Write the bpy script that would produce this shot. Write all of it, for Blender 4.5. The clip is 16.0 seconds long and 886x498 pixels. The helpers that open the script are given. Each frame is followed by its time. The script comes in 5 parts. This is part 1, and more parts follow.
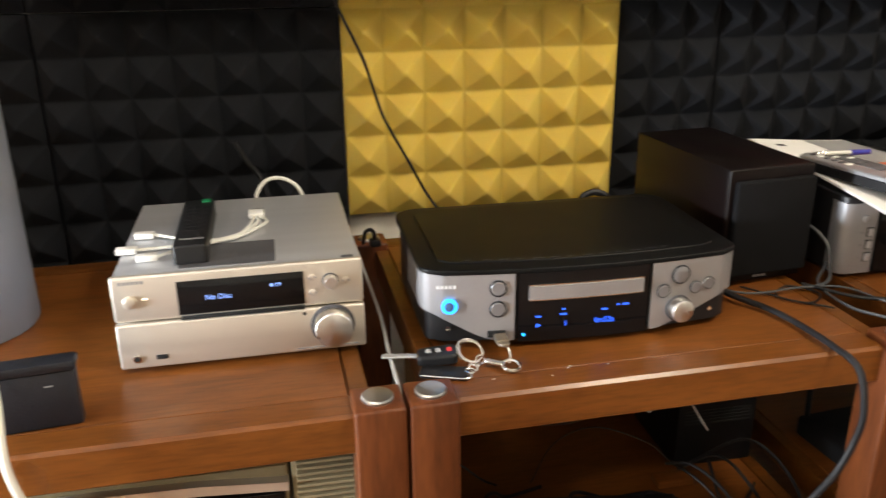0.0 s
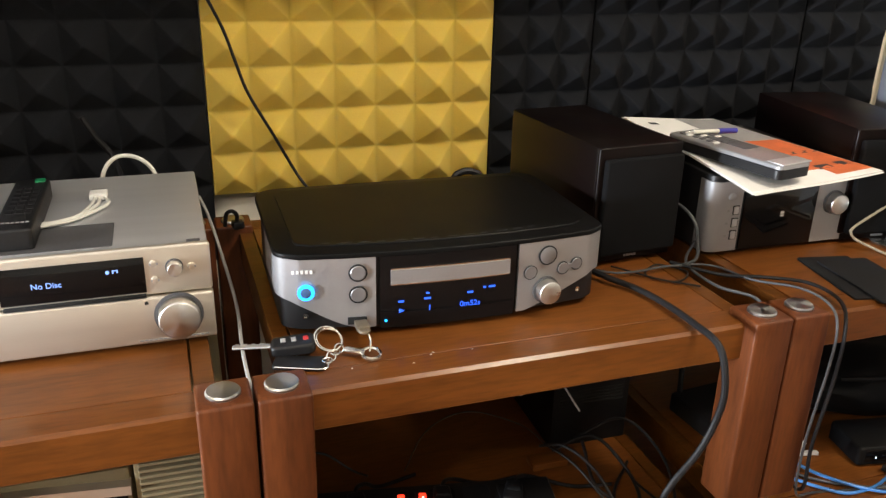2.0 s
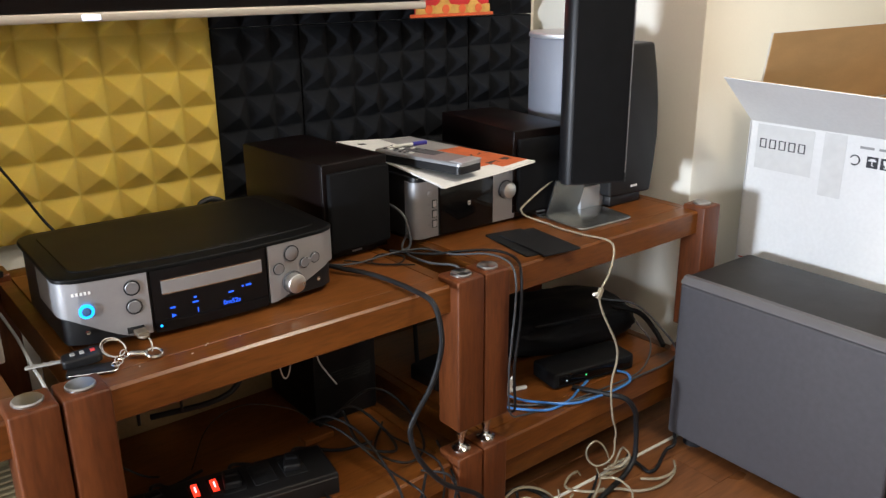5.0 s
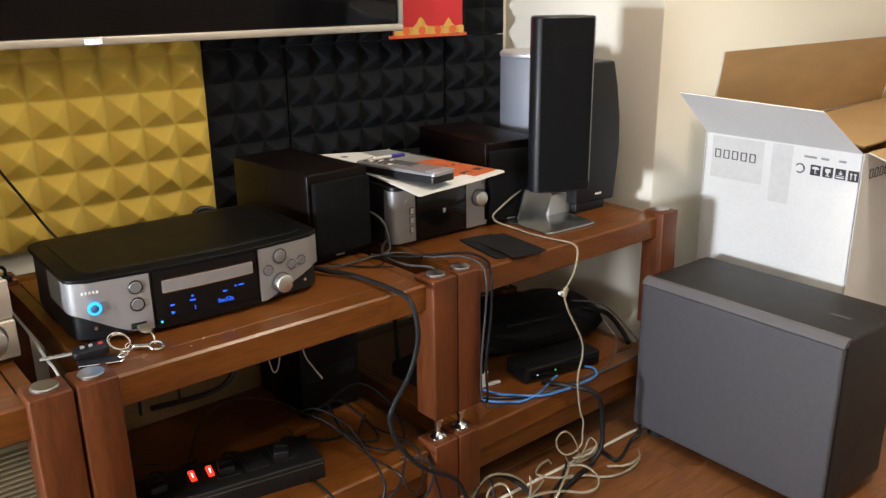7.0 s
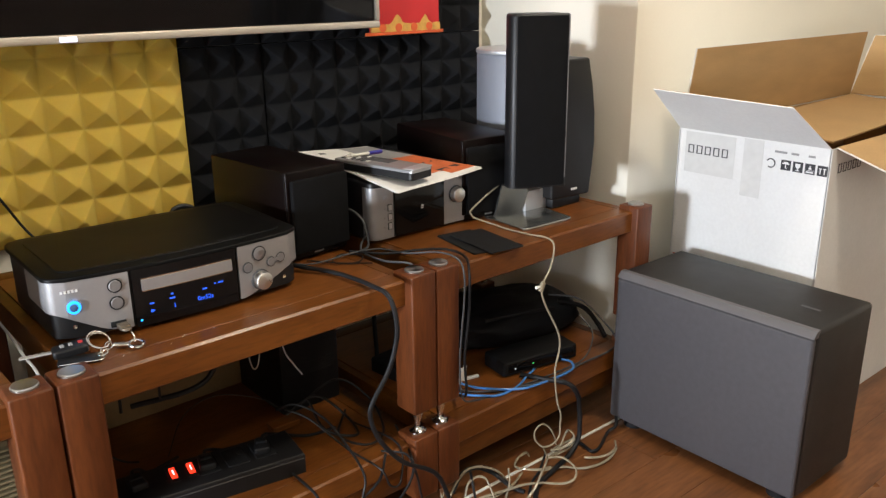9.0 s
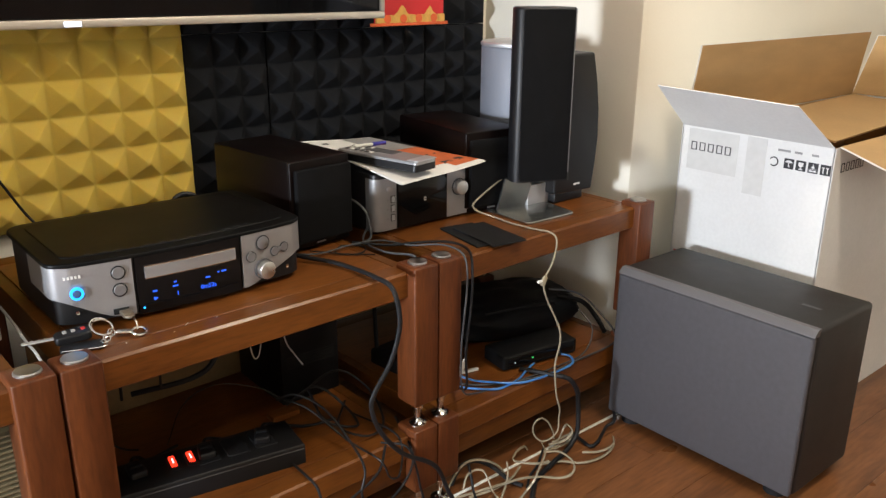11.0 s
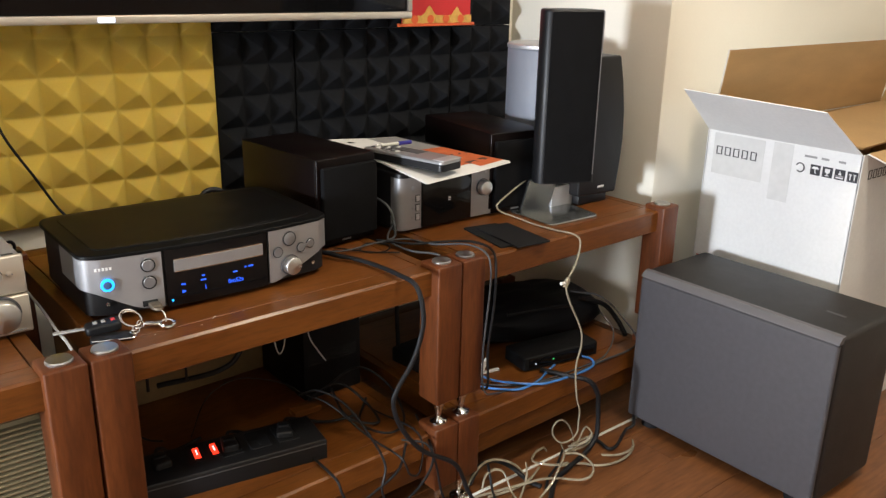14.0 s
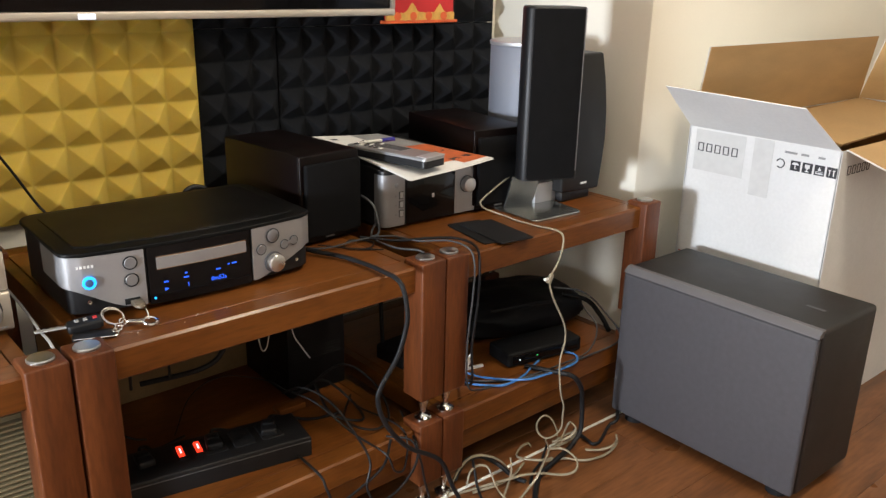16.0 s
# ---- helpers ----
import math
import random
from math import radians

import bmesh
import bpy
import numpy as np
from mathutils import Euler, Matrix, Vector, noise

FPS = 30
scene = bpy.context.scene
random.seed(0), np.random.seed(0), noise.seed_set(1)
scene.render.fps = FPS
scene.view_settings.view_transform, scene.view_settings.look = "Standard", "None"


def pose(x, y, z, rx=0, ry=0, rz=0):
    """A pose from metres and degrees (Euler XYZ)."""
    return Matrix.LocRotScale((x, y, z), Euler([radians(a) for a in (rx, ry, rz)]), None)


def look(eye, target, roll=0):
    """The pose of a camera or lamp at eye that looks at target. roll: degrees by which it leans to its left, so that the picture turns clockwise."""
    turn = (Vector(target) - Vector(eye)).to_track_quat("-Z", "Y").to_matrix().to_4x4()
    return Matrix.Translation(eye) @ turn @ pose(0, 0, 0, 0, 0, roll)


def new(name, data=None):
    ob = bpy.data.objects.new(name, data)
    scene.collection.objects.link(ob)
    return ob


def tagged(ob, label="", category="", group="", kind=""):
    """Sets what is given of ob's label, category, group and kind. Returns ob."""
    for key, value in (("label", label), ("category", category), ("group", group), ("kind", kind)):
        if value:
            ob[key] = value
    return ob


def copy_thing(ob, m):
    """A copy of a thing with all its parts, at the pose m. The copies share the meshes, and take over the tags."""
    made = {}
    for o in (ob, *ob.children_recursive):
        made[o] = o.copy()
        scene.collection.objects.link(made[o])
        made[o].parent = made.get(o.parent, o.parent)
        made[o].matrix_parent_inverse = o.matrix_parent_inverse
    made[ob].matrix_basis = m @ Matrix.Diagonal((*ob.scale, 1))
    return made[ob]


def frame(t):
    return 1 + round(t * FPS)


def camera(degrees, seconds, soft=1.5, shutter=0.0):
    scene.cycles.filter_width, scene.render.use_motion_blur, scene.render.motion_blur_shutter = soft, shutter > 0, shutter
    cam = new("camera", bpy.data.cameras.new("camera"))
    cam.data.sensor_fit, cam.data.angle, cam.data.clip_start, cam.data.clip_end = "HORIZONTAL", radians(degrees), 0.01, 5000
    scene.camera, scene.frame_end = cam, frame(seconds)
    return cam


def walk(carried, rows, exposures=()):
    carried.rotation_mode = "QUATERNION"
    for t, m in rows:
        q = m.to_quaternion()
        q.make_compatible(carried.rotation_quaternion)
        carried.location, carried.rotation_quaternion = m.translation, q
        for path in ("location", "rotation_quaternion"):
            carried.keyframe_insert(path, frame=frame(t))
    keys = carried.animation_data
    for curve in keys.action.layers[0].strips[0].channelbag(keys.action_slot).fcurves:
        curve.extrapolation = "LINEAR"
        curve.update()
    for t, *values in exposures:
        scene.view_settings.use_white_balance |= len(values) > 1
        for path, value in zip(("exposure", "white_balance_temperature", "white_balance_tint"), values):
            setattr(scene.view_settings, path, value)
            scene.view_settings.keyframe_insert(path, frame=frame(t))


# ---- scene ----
cam = camera(56.9, 16.0, soft=1.35, shutter=0.5)
PATH = [
    (0, (0.058, -0.019, 1.068), (0.405, 1.823, 0.371), -0.6),
    (0.5, (0.085, -0.011, 1.067), (0.573, 1.792, 0.352), 0.0),
    (1, (0.106, -0.002, 1.063), (0.655, 1.776, 0.33), 0.7),
    (1.5, (0.124, 0.007, 1.057), (0.69, 1.778, 0.32), 1.0),
    (2, (0.122, 0.017, 1.053), (0.692, 1.784, 0.31), 1.4),
    (2.5, (0.121, 0.003, 1.057), (0.71, 1.764, 0.313), 1.8),
    (3, (0.14, -0.002, 1.058), (0.815, 1.737, 0.335), 1.6),
    (3.5, (0.147, -0.035, 1.073), (1.004, 1.646, 0.41), 1.8),
    (4, (0.118, -0.083, 1.077), (1.118, 1.534, 0.457), 0.9),
    (4.5, (0.057, -0.154, 1.082), (1.149, 1.395, 0.444), -0.3),
    (4.7, (0.034, -0.179, 1.076), (1.165, 1.337, 0.425), -0.6),
    (6.8, (-0.061, -0.327, 1.102), (1.106, 1.18, 0.497), -0.5),
    (7, (-0.057, -0.326, 1.098), (1.12, 1.171, 0.488), -0.7),
    (7.5, (-0.06, -0.327, 1.101), (1.134, 1.148, 0.47), -0.9),
    (8, (-0.063, -0.331, 1.103), (1.144, 1.132, 0.468), -0.8),
    (8.5, (-0.063, -0.328, 1.105), (1.152, 1.128, 0.473), -0.6),
    (9, (-0.067, -0.336, 1.105), (1.151, 1.124, 0.482), -0.6),
    (11.5, (-0.082, -0.32, 1.101), (1.138, 1.129, 0.457), 0.9),
    (12, (-0.085, -0.319, 1.1), (1.122, 1.138, 0.452), 1.3),
    (12.5, (-0.084, -0.32, 1.1), (1.109, 1.146, 0.446), 1.4),
    (13, (-0.086, -0.317, 1.1), (1.097, 1.155, 0.442), 1.5),
    (13.5, (-0.089, -0.318, 1.101), (1.094, 1.156, 0.448), 1.4),
    (14, (-0.094, -0.322, 1.101), (1.098, 1.152, 0.466), 1.2),
    (14.5, (-0.091, -0.323, 1.099), (1.11, 1.143, 0.459), 1.1),
    (15, (-0.09, -0.324, 1.1), (1.111, 1.136, 0.448), 1.2),
    (15.5, (-0.095, -0.321, 1.101), (1.117, 1.131, 0.451), 1.5),
    (16, (-0.095, -0.326, 1.099), (1.126, 1.124, 0.46), 1.3),
]
EXPOSURES = [(0, 0.0, 6500, 10), (1, -0.06, 6450, 10), (2.5, -0.10, 6350, 10), (3, -0.22, 5700, 10), (3.5, -0.52, 5100, 10), (4, -0.47, 5450, 10), (4.5, -0.42, 5800, 10), (7, -0.45, 6320, 10), (16, -0.45, 6320, 10)]
walk(cam, [(t, look(eye, target, roll)) for t, eye, target, roll in PATH], EXPOSURES)

# ---- light ----
FLOOR = 0.055   # height of the floor
SHELF = 0.583   # height of the rack tops
world = bpy.data.worlds.new("world")
scene.world = world
world.use_nodes = True
sky = world.node_tree.nodes.new("ShaderNodeTexSky")
sky.sky_type, sky.sun_disc = "NISHITA", False
sky.sun_elevation, sky.sun_rotation = radians(35), radians(200)
world.node_tree.links.new(sky.outputs[0], world.node_tree.nodes["Background"].inputs[0])
world.node_tree.nodes["Background"].inputs[1].default_value = 0.08


def area_lamp(name, m, size_x, size_y, power, colour, shape="RECTANGLE"):
    data = bpy.data.lights.new(name, "AREA")
    data.shape, data.size, data.size_y, data.energy, data.color = shape, size_x, size_y, power, colour
    ob = new(name, data)
    ob.matrix_world = m
    return ob


# cool side light at an added, unseen window far left; two warm ceiling lamps
area_lamp("cool_side_light", look((-2.42, 0.33, 0.84), (1.6, 0.80, 0.72)), 0.34, 0.36, 195, (0.88, 0.93, 1.0))
LAMPS = ((-1.40, -1.10, 24), (1.35, -0.05, 39))
for x, y, power in LAMPS:
    area_lamp("ceiling_lamp_light", look((x, y, 2.50), (x, y, 0)), 0.42, 0.42, power, (1.0, 0.865, 0.67), "DISK")

# ---- materials ----


def nodes_of(name):
    m = bpy.data.materials.new(name)
    m.use_nodes = True
    t = m.node_tree
    return m, t, t.nodes["Principled BSDF"], t.links.new


def mat(name, colour, rough=0.5, metal=0.0, vary=0.12, scale=30.0, bump=0.05, fine=300.0, stretch=(1, 1, 1), coat=0.0, spec=0.5):
    """Base colour varied at two scales, uneven gloss and a fine relief."""
    m, t, b, link = nodes_of(name)
    co = t.nodes.new("ShaderNodeTexCoord")
    mp = t.nodes.new("ShaderNodeMapping")
    mp.inputs["Scale"].default_value = stretch
    link(co.outputs["Object"], mp.inputs[0])
    big, small = t.nodes.new("ShaderNodeTexNoise"), t.nodes.new("ShaderNodeTexNoise")
    big.inputs["Scale"].default_value, big.inputs["Detail"].default_value = scale, 5
    small.inputs["Scale"].default_value, small.inputs["Detail"].default_value = fine, 3
    link(mp.outputs[0], big.inputs[0]), link(mp.outputs[0], small.inputs[0])
    mixed = t.nodes.new("ShaderNodeMath")
    mixed.operation = "MULTIPLY_ADD"
    mixed.inputs[1].default_value = 0.4
    link(small.outputs[0], mixed.inputs[0]), link(big.outputs[0], mixed.inputs[2])
    ramp = t.nodes.new("ShaderNodeValToRGB")
    ramp.color_ramp.elements[0].position, ramp.color_ramp.elements[1].position = 0.4, 1.0
    ramp.color_ramp.elements[0].color = (*[max(0, c * (1 - vary)) for c in colour], 1)
    ramp.color_ramp.elements[1].color = (*[min(1, c * (1 + vary)) for c in colour], 1)
    link(mixed.outputs[0], ramp.inputs[0]), link(ramp.outputs[0], b.inputs["Base Color"])
    gloss = t.nodes.new("ShaderNodeMapRange")
    gloss.inputs["To Min"].default_value, gloss.inputs["To Max"].default_value = max(0.02, rough - 0.08), min(1, rough + 0.08)
    link(big.outputs[0], gloss.inputs[0]), link(gloss.outputs[0], b.inputs["Roughness"])
    b.inputs["Metallic"].default_value = metal
    b.inputs["Coat Weight"].default_value = coat
    b.inputs["Coat Roughness"].default_value = 0.12
    b.inputs["Specular IOR Level"].default_value = spec
    if bump:
        bp = t.nodes.new("ShaderNodeBump")
        bp.inputs["Strength"].default_value, bp.inputs["Distance"].default_value = bump, 0.002
        link(small.outputs[0], bp.inputs["Height"]), link(bp.outputs[0], b.inputs["Normal"])
    return m


def wood(name, dark, light, axis=0, rough=0.40, scale=1.0, coat=0.06):
    """Straight-grained timber: long streaks along one axis, fine pores, and wear in the varnish."""
    m, t, b, link = nodes_of(name)
    co, mp = t.nodes.new("ShaderNodeTexCoord"), t.nodes.new("ShaderNodeMapping")
    info, add = t.nodes.new("ShaderNodeObjectInfo"), t.nodes.new("ShaderNodeVectorMath")
    add.operation = "ADD"
    link(co.outputs["Object"], add.inputs[0])
    mul = t.nodes.new("ShaderNodeMath")
    mul.operation, mul.inputs[1].default_value = "MULTIPLY", 7.0
    link(info.outputs["Random"], mul.inputs[0]), link(mul.outputs[0], add.inputs[1])
    s = [22 * scale] * 3
    s[axis] = 3.2 * scale
    mp.inputs["Scale"].default_value = s
    link(add.outputs[0], mp.inputs[0])
    streak, pores, patch = (t.nodes.new("ShaderNodeTexNoise") for _ in range(3))
    streak.inputs["Scale"].default_value, streak.inputs["Detail"].default_value, streak.inputs["Distortion"].default_value = 1.0, 7, 1.1
    pores.inputs["Scale"].default_value, pores.inputs["Detail"].default_value = 9.0, 8
    patch.inputs["Scale"].default_value, patch.inputs["Detail"].default_value = 6.0, 3
    link(mp.outputs[0], streak.inputs[0]), link(mp.outputs[0], pores.inputs[0]), link(add.outputs[0], patch.inputs[0])
    ramp = t.nodes.new("ShaderNodeValToRGB")
    e = ramp.color_ramp.elements
    e[0].position, e[1].position = 0.24, 0.74
    e[0].color, e[1].color = (*dark, 1), (*light, 1)
    mid = e.new(0.5)
    mid.color = (*[(p * 0.45 + q * 0.55) for p, q in zip(dark, light)], 1)
    link(streak.outputs[0], ramp.inputs[0])
    grain = t.nodes.new("ShaderNodeMix")
    grain.data_type, grain.blend_type = "RGBA", "MULTIPLY"
    grain.inputs["Factor"].default_value = 0.55
    pr = t.nodes.new("ShaderNodeMapRange")
    pr.inputs["From Min"].default_value, pr.inputs["From Max"].default_value = 0.3, 0.6
    pr.inputs["To Min"].default_value, pr.inputs["To Max"].default_value = 0.60, 1.14
    link(pores.outputs[0], pr.inputs[0]), link(ramp.outputs[0], grain.inputs["A"]), link(pr.outputs[0], grain.inputs["B"])
    link(grain.outputs["Result"], b.inputs["Base Color"])
    gl = t.nodes.new("ShaderNodeMapRange")
    gl.inputs["To Min"].default_value, gl.inputs["To Max"].default_value = rough - 0.1, rough + 0.16
    link(patch.outputs[0], gl.inputs[0]), link(gl.outputs[0], b.inputs["Roughness"])
    b.inputs["Coat Weight"].default_value, b.inputs["Coat Roughness"].default_value = coat, 0.18
    b.inputs["Specular IOR Level"].default_value = 0.3
    bp = t.nodes.new("ShaderNodeBump")
    bp.inputs["Strength"].default_value, bp.inputs["Distance"].default_value = 0.12, 0.001
    link(pores.outputs[0], bp.inputs["Height"]), link(bp.outputs[0], b.inputs["Normal"])
    return m


def glow(name, colour, strength):
    m, t, b, link = nodes_of(name)
    b.inputs["Base Color"].default_value = (*[c * 0.3 for c in colour], 1)
    b.inputs["Emission Color"].default_value, b.inputs["Emission Strength"].default_value = (*colour, 1), strength
    return m


def spun(name, colour, axis, rough=0.3):
    """Metal turned on a lathe, with the wedge-shaped shine of its fine circular grooves."""
    m = mat(name, colour, rough, 1.0, vary=0.05, scale=40, bump=0.02)
    t = m.node_tree
    tg = t.nodes.new("ShaderNodeTangent")
    tg.direction_type, tg.axis = "RADIAL", axis
    b = t.nodes["Principled BSDF"]
    b.inputs["Anisotropic"].default_value = 0.85
    t.links.new(tg.outputs[0], b.inputs["Tangent"])
    return m


SPUN_FRONT = spun("spun_aluminium", (0.66, 0.65, 0.63), "Y")
SPUN_TOP = spun("spun_steel", (0.46, 0.46, 0.45), "Z")
CARD_DARK = mat("old_cardboard", (0.20, 0.125, 0.055), 0.85, vary=0.2, scale=6, bump=0.2, fine=140)
RACK_WOOD = wood("rack_wood", (0.078, 0.0243, 0.0036), (0.143, 0.0480, 0.0068), rough=0.36)
RAIL_WOOD = wood("rail_wood", (0.108, 0.0340, 0.0058), (0.180, 0.0600, 0.0108), rough=0.30, coat=0.16)
SHELF_WOOD = wood("shelf_wood", (0.112, 0.0350, 0.0062), (0.196, 0.0645, 0.0120), rough=0.34)
POST_WOOD = wood("post_wood", (0.068, 0.0180, 0.0048), (0.134, 0.0385, 0.0100), axis=2, rough=0.4)
FLOOR_WOOD = wood("floor_wood", (0.105, 0.039, 0.0130), (0.215, 0.086, 0.0300), rough=0.3, scale=0.7, coat=0.3)
CABINET_WOOD = wood("cabinet_wood", (0.0020, 0.0009, 0.0008), (0.0052, 0.0020, 0.0016), axis=1, rough=0.34, coat=0.03)
CABINET_WOOD.node_tree.nodes["Principled BSDF"].inputs["Specular IOR Level"].default_value = 0.14
YELLOW_FOAM = mat("yellow_foam", (0.62, 0.45, 0.094), 0.95, vary=0.08, scale=9, bump=0.25, fine=420, spec=0.1)
BLACK_FOAM = mat("black_foam", (0.0072, 0.0080, 0.0100), 0.9, vary=0.25, scale=12, bump=0.35, fine=420, spec=0.2)
WHITE_PAINT = mat("white_paint", (0.84, 0.80, 0.69), 0.75, vary=0.035, scale=3, bump=0.08, fine=160)
CEILING_PAINT = mat("ceiling_paint", (0.82, 0.81, 0.78), 0.85, vary=0.02, scale=3, bump=0.05, fine=120)
BRUSHED = mat("brushed_aluminium", (0.60, 0.61, 0.63), 0.48, 0.75, vary=0.06, scale=14, bump=0.06, fine=300, stretch=(0.08, 3, 3))
CHAMPAGNE = mat("champagne_aluminium", (0.66, 0.61, 0.53), 0.42, 0.75, vary=0.04, scale=14, bump=0.04, fine=320, stretch=(0.1, 3, 3))
SILVER_PLASTIC = mat("silver_plastic", (0.36, 0.36, 0.37), 0.40, 0.6, vary=0.05, scale=20, bump=0.03)
GREY_METAL = mat("grey_metal", (0.21, 0.225, 0.265), 0.58, 0.2, vary=0.06, scale=10, bump=0.05, stretch=(3, 3, 0.1))
STICK_METAL = mat("stick_metal", (0.24, 0.20, 0.15), 0.42, 0.7, vary=0.15, scale=60, bump=0.05)
CHROME = mat("chrome", (0.78, 0.76, 0.72), 0.16, 1.0, vary=0.05, scale=30, bump=0.02)
BLACK_GLOSS = mat("black_gloss", (0.0055, 0.0055, 0.006), 0.08, vary=0.2, scale=8, bump=0.0, spec=0.28)
BLACK_SATIN = mat("black_satin", (0.010, 0.010, 0.011), 0.42, vary=0.25, scale=10, bump=0.08, fine=500, spec=0.32)
SOFT_BLACK = mat("soft_black", (0.0045, 0.0045, 0.005), 0.55, vary=0.3, scale=18, bump=0.2, fine=300, spec=0.2)
BLACK_MATT = mat("black_matt", (0.012, 0.012, 0.013), 0.7, vary=0.3, scale=18, bump=0.15, fine=500, spec=0.15)
BLACK_CLOTH = mat("grille_cloth", (0.0055, 0.0055, 0.006), 0.9, vary=0.3, scale=40, bump=0.3, fine=900, spec=0.12)
DARK_GREY = mat("dark_grey", (0.07, 0.07, 0.075), 0.6, vary=0.2, scale=20, bump=0.1)
SUB_GREY = mat("sub_grey", (0.058, 0.055, 0.061), 0.62, vary=0.16, scale=75, bump=0.35, fine=700)
SUB_TRIM = mat("sub_trim", (0.105, 0.10, 0.105), 0.5, vary=0.08, scale=14, bump=0.1, fine=600)
STAND_GREY = mat("stand_grey", (0.42, 0.43, 0.42), 0.24, 0.92, vary=0.06, scale=10, bump=0.05)
SUB_BLACK = mat("sub_black", (0.012, 0.0105, 0.010), 0.55, vary=0.2, scale=20, bump=0.2, fine=600)
CABLE_BLACK = mat("cable_black", (0.009, 0.009, 0.010), 0.5, vary=0.2, bump=0.05, spec=0.25)
CABLE_GREY = mat("cable_grey", (0.050, 0.052, 0.055), 0.45, vary=0.15, bump=0.05)
CABLE_PALE = mat("cable_pale_grey", (0.34, 0.33, 0.31), 0.45, vary=0.1, bump=0.03)
CABLE_WHITE = mat("cable_white", (0.72, 0.72, 0.66), 0.4, vary=0.06, bump=0.03)
CABLE_CLEAR = mat("cable_clear", (0.52, 0.455, 0.33), 0.12, 0.0, vary=0.2, scale=60, bump=0.05, coat=0.5)
CABLE_BLUE = mat("cable_blue", (0.05, 0.19, 0.50), 0.4, vary=0.1, bump=0.03)
CABLE_CLEAR.node_tree.nodes["Principled BSDF"].inputs["Transmission Weight"].default_value = 0.5
WHITE_PLASTIC = mat("white_plastic", (0.80, 0.80, 0.77), 0.35, vary=0.04, bump=0.02)
CARTON_WHITE = mat("carton_white", (0.74, 0.74, 0.73), 0.6, vary=0.09, scale=4, bump=0.10, fine=120)
CARTON_BROWN = mat("carton_brown", (0.44, 0.28, 0.125), 0.8, vary=0.12, scale=6, bump=0.2, fine=140, stretch=(1, 1, 4))
TAPE = mat("clear_tape", (0.68, 0.68, 0.665), 0.12, vary=0.05, scale=30, bump=0.3, fine=60, coat=0.8)
INK = mat("ink", (0.03, 0.03, 0.035), 0.6, vary=0.1, bump=0.0)
INK_GREY = mat("ink_grey", (0.30, 0.30, 0.30), 0.6, vary=0.1, bump=0.0)
INK_WHITE = mat("ink_white", (0.75, 0.75, 0.75), 0.5, vary=0.02, bump=0.0)
PAPER = mat("paper", (0.80, 0.79, 0.76), 0.7, vary=0.04, scale=12, bump=0.05)
PAPER_ORANGE = mat("paper_orange", (0.62, 0.15, 0.05), 0.55, vary=0.25, scale=25, bump=0.02)
for foam_mat, depth in ((YELLOW_FOAM, 0.010),):
    fb = foam_mat.node_tree.nodes["Principled BSDF"]
    fb.inputs["Subsurface Weight"].default_value, fb.inputs["Subsurface Scale"].default_value = 0.6, depth
    fb.inputs["Subsurface Radius"].default_value = (1.0, 0.8, 0.35)
RED_PAPER = mat("red_paper", (0.56, 0.018, 0.022), 0.55, vary=0.08, scale=12, bump=0.04)
GOLD_PRINT = mat("gold_print", (0.72, 0.42, 0.10), 0.45, 0.3, vary=0.2, scale=60, bump=0.05)
ORANGE_PRINT = mat("orange_print", (0.70, 0.12, 0.03), 0.5, vary=0.1, bump=0.02)
BEIGE_PLASTIC = mat("beige_plastic", (0.27, 0.225, 0.13), 0.55, vary=0.1, scale=10, bump=0.08)
NAVY = mat("navy_plastic", (0.010, 0.013, 0.022), 0.5, vary=0.3, scale=25, bump=0.2, fine=300)
RED_RUBBER = mat("red_rubber", (0.5, 0.03, 0.03), 0.5, vary=0.1, bump=0.02)
PEN_BLUE = mat("pen_blue", (0.03, 0.03, 0.28), 0.3, vary=0.1, bump=0.0)
BLUE_GLOW = glow("blue_glow", (0.02, 0.36, 1.0), 3.2)
DISPLAY_BLUE = glow("display_blue", (0.03, 0.13, 1.0), 1.7)
DISPLAY_PALE = glow("display_pale", (0.25, 0.42, 1.0), 1.5)
RED_GLOW = glow("red_glow", (1.0, 0.035, 0.012), 3.0)
WHITE_GLOW = glow("white_glow", (0.8, 0.85, 1.0), 2.5)
LAMP_GLOW = glow("lamp_glow", (1.0, 0.84, 0.62), 4.0)
BUTTON_GREY = mat("button_grey", (0.25, 0.25, 0.26), 0.38, 0.6, vary=0.05, scale=30, bump=0.02)
LID_BLACK = mat("lid_black", (0.0045, 0.0045, 0.0045), 0.42, vary=0.3, scale=8, bump=0.03, fine=500, spec=0.11)
SLOT = mat("slot_black", (0.004, 0.004, 0.004), 0.9, vary=0.1, bump=0.0)

# ---- mesh helpers ----


def box(x0, y0, z0, x1, y1, z1, b=0.002, seg=2):
    bm = bmesh.new()
    bmesh.ops.create_cube(bm, size=1)
    bmesh.ops.transform(bm, verts=bm.verts, matrix=Matrix.Translation(((x0 + x1) / 2, (y0 + y1) / 2, (z0 + z1) / 2)) @ Matrix.Diagonal((x1 - x0, y1 - y0, z1 - z0, 1)))
    if b:
        b = min(b, 0.45 * min(abs(x1 - x0), abs(y1 - y0), abs(z1 - z0)))
        bmesh.ops.bevel(bm, geom=bm.edges[:], offset=b, segments=seg, affect="EDGES", profile=0.5)
    return bm


def joined(*bms):
    out = bmesh.new()
    for bm in bms:
        me = bpy.data.meshes.new("t")
        bm.to_mesh(me)
        bm.free()
        out.from_mesh(me)
        bpy.data.meshes.remove(me)
    return out


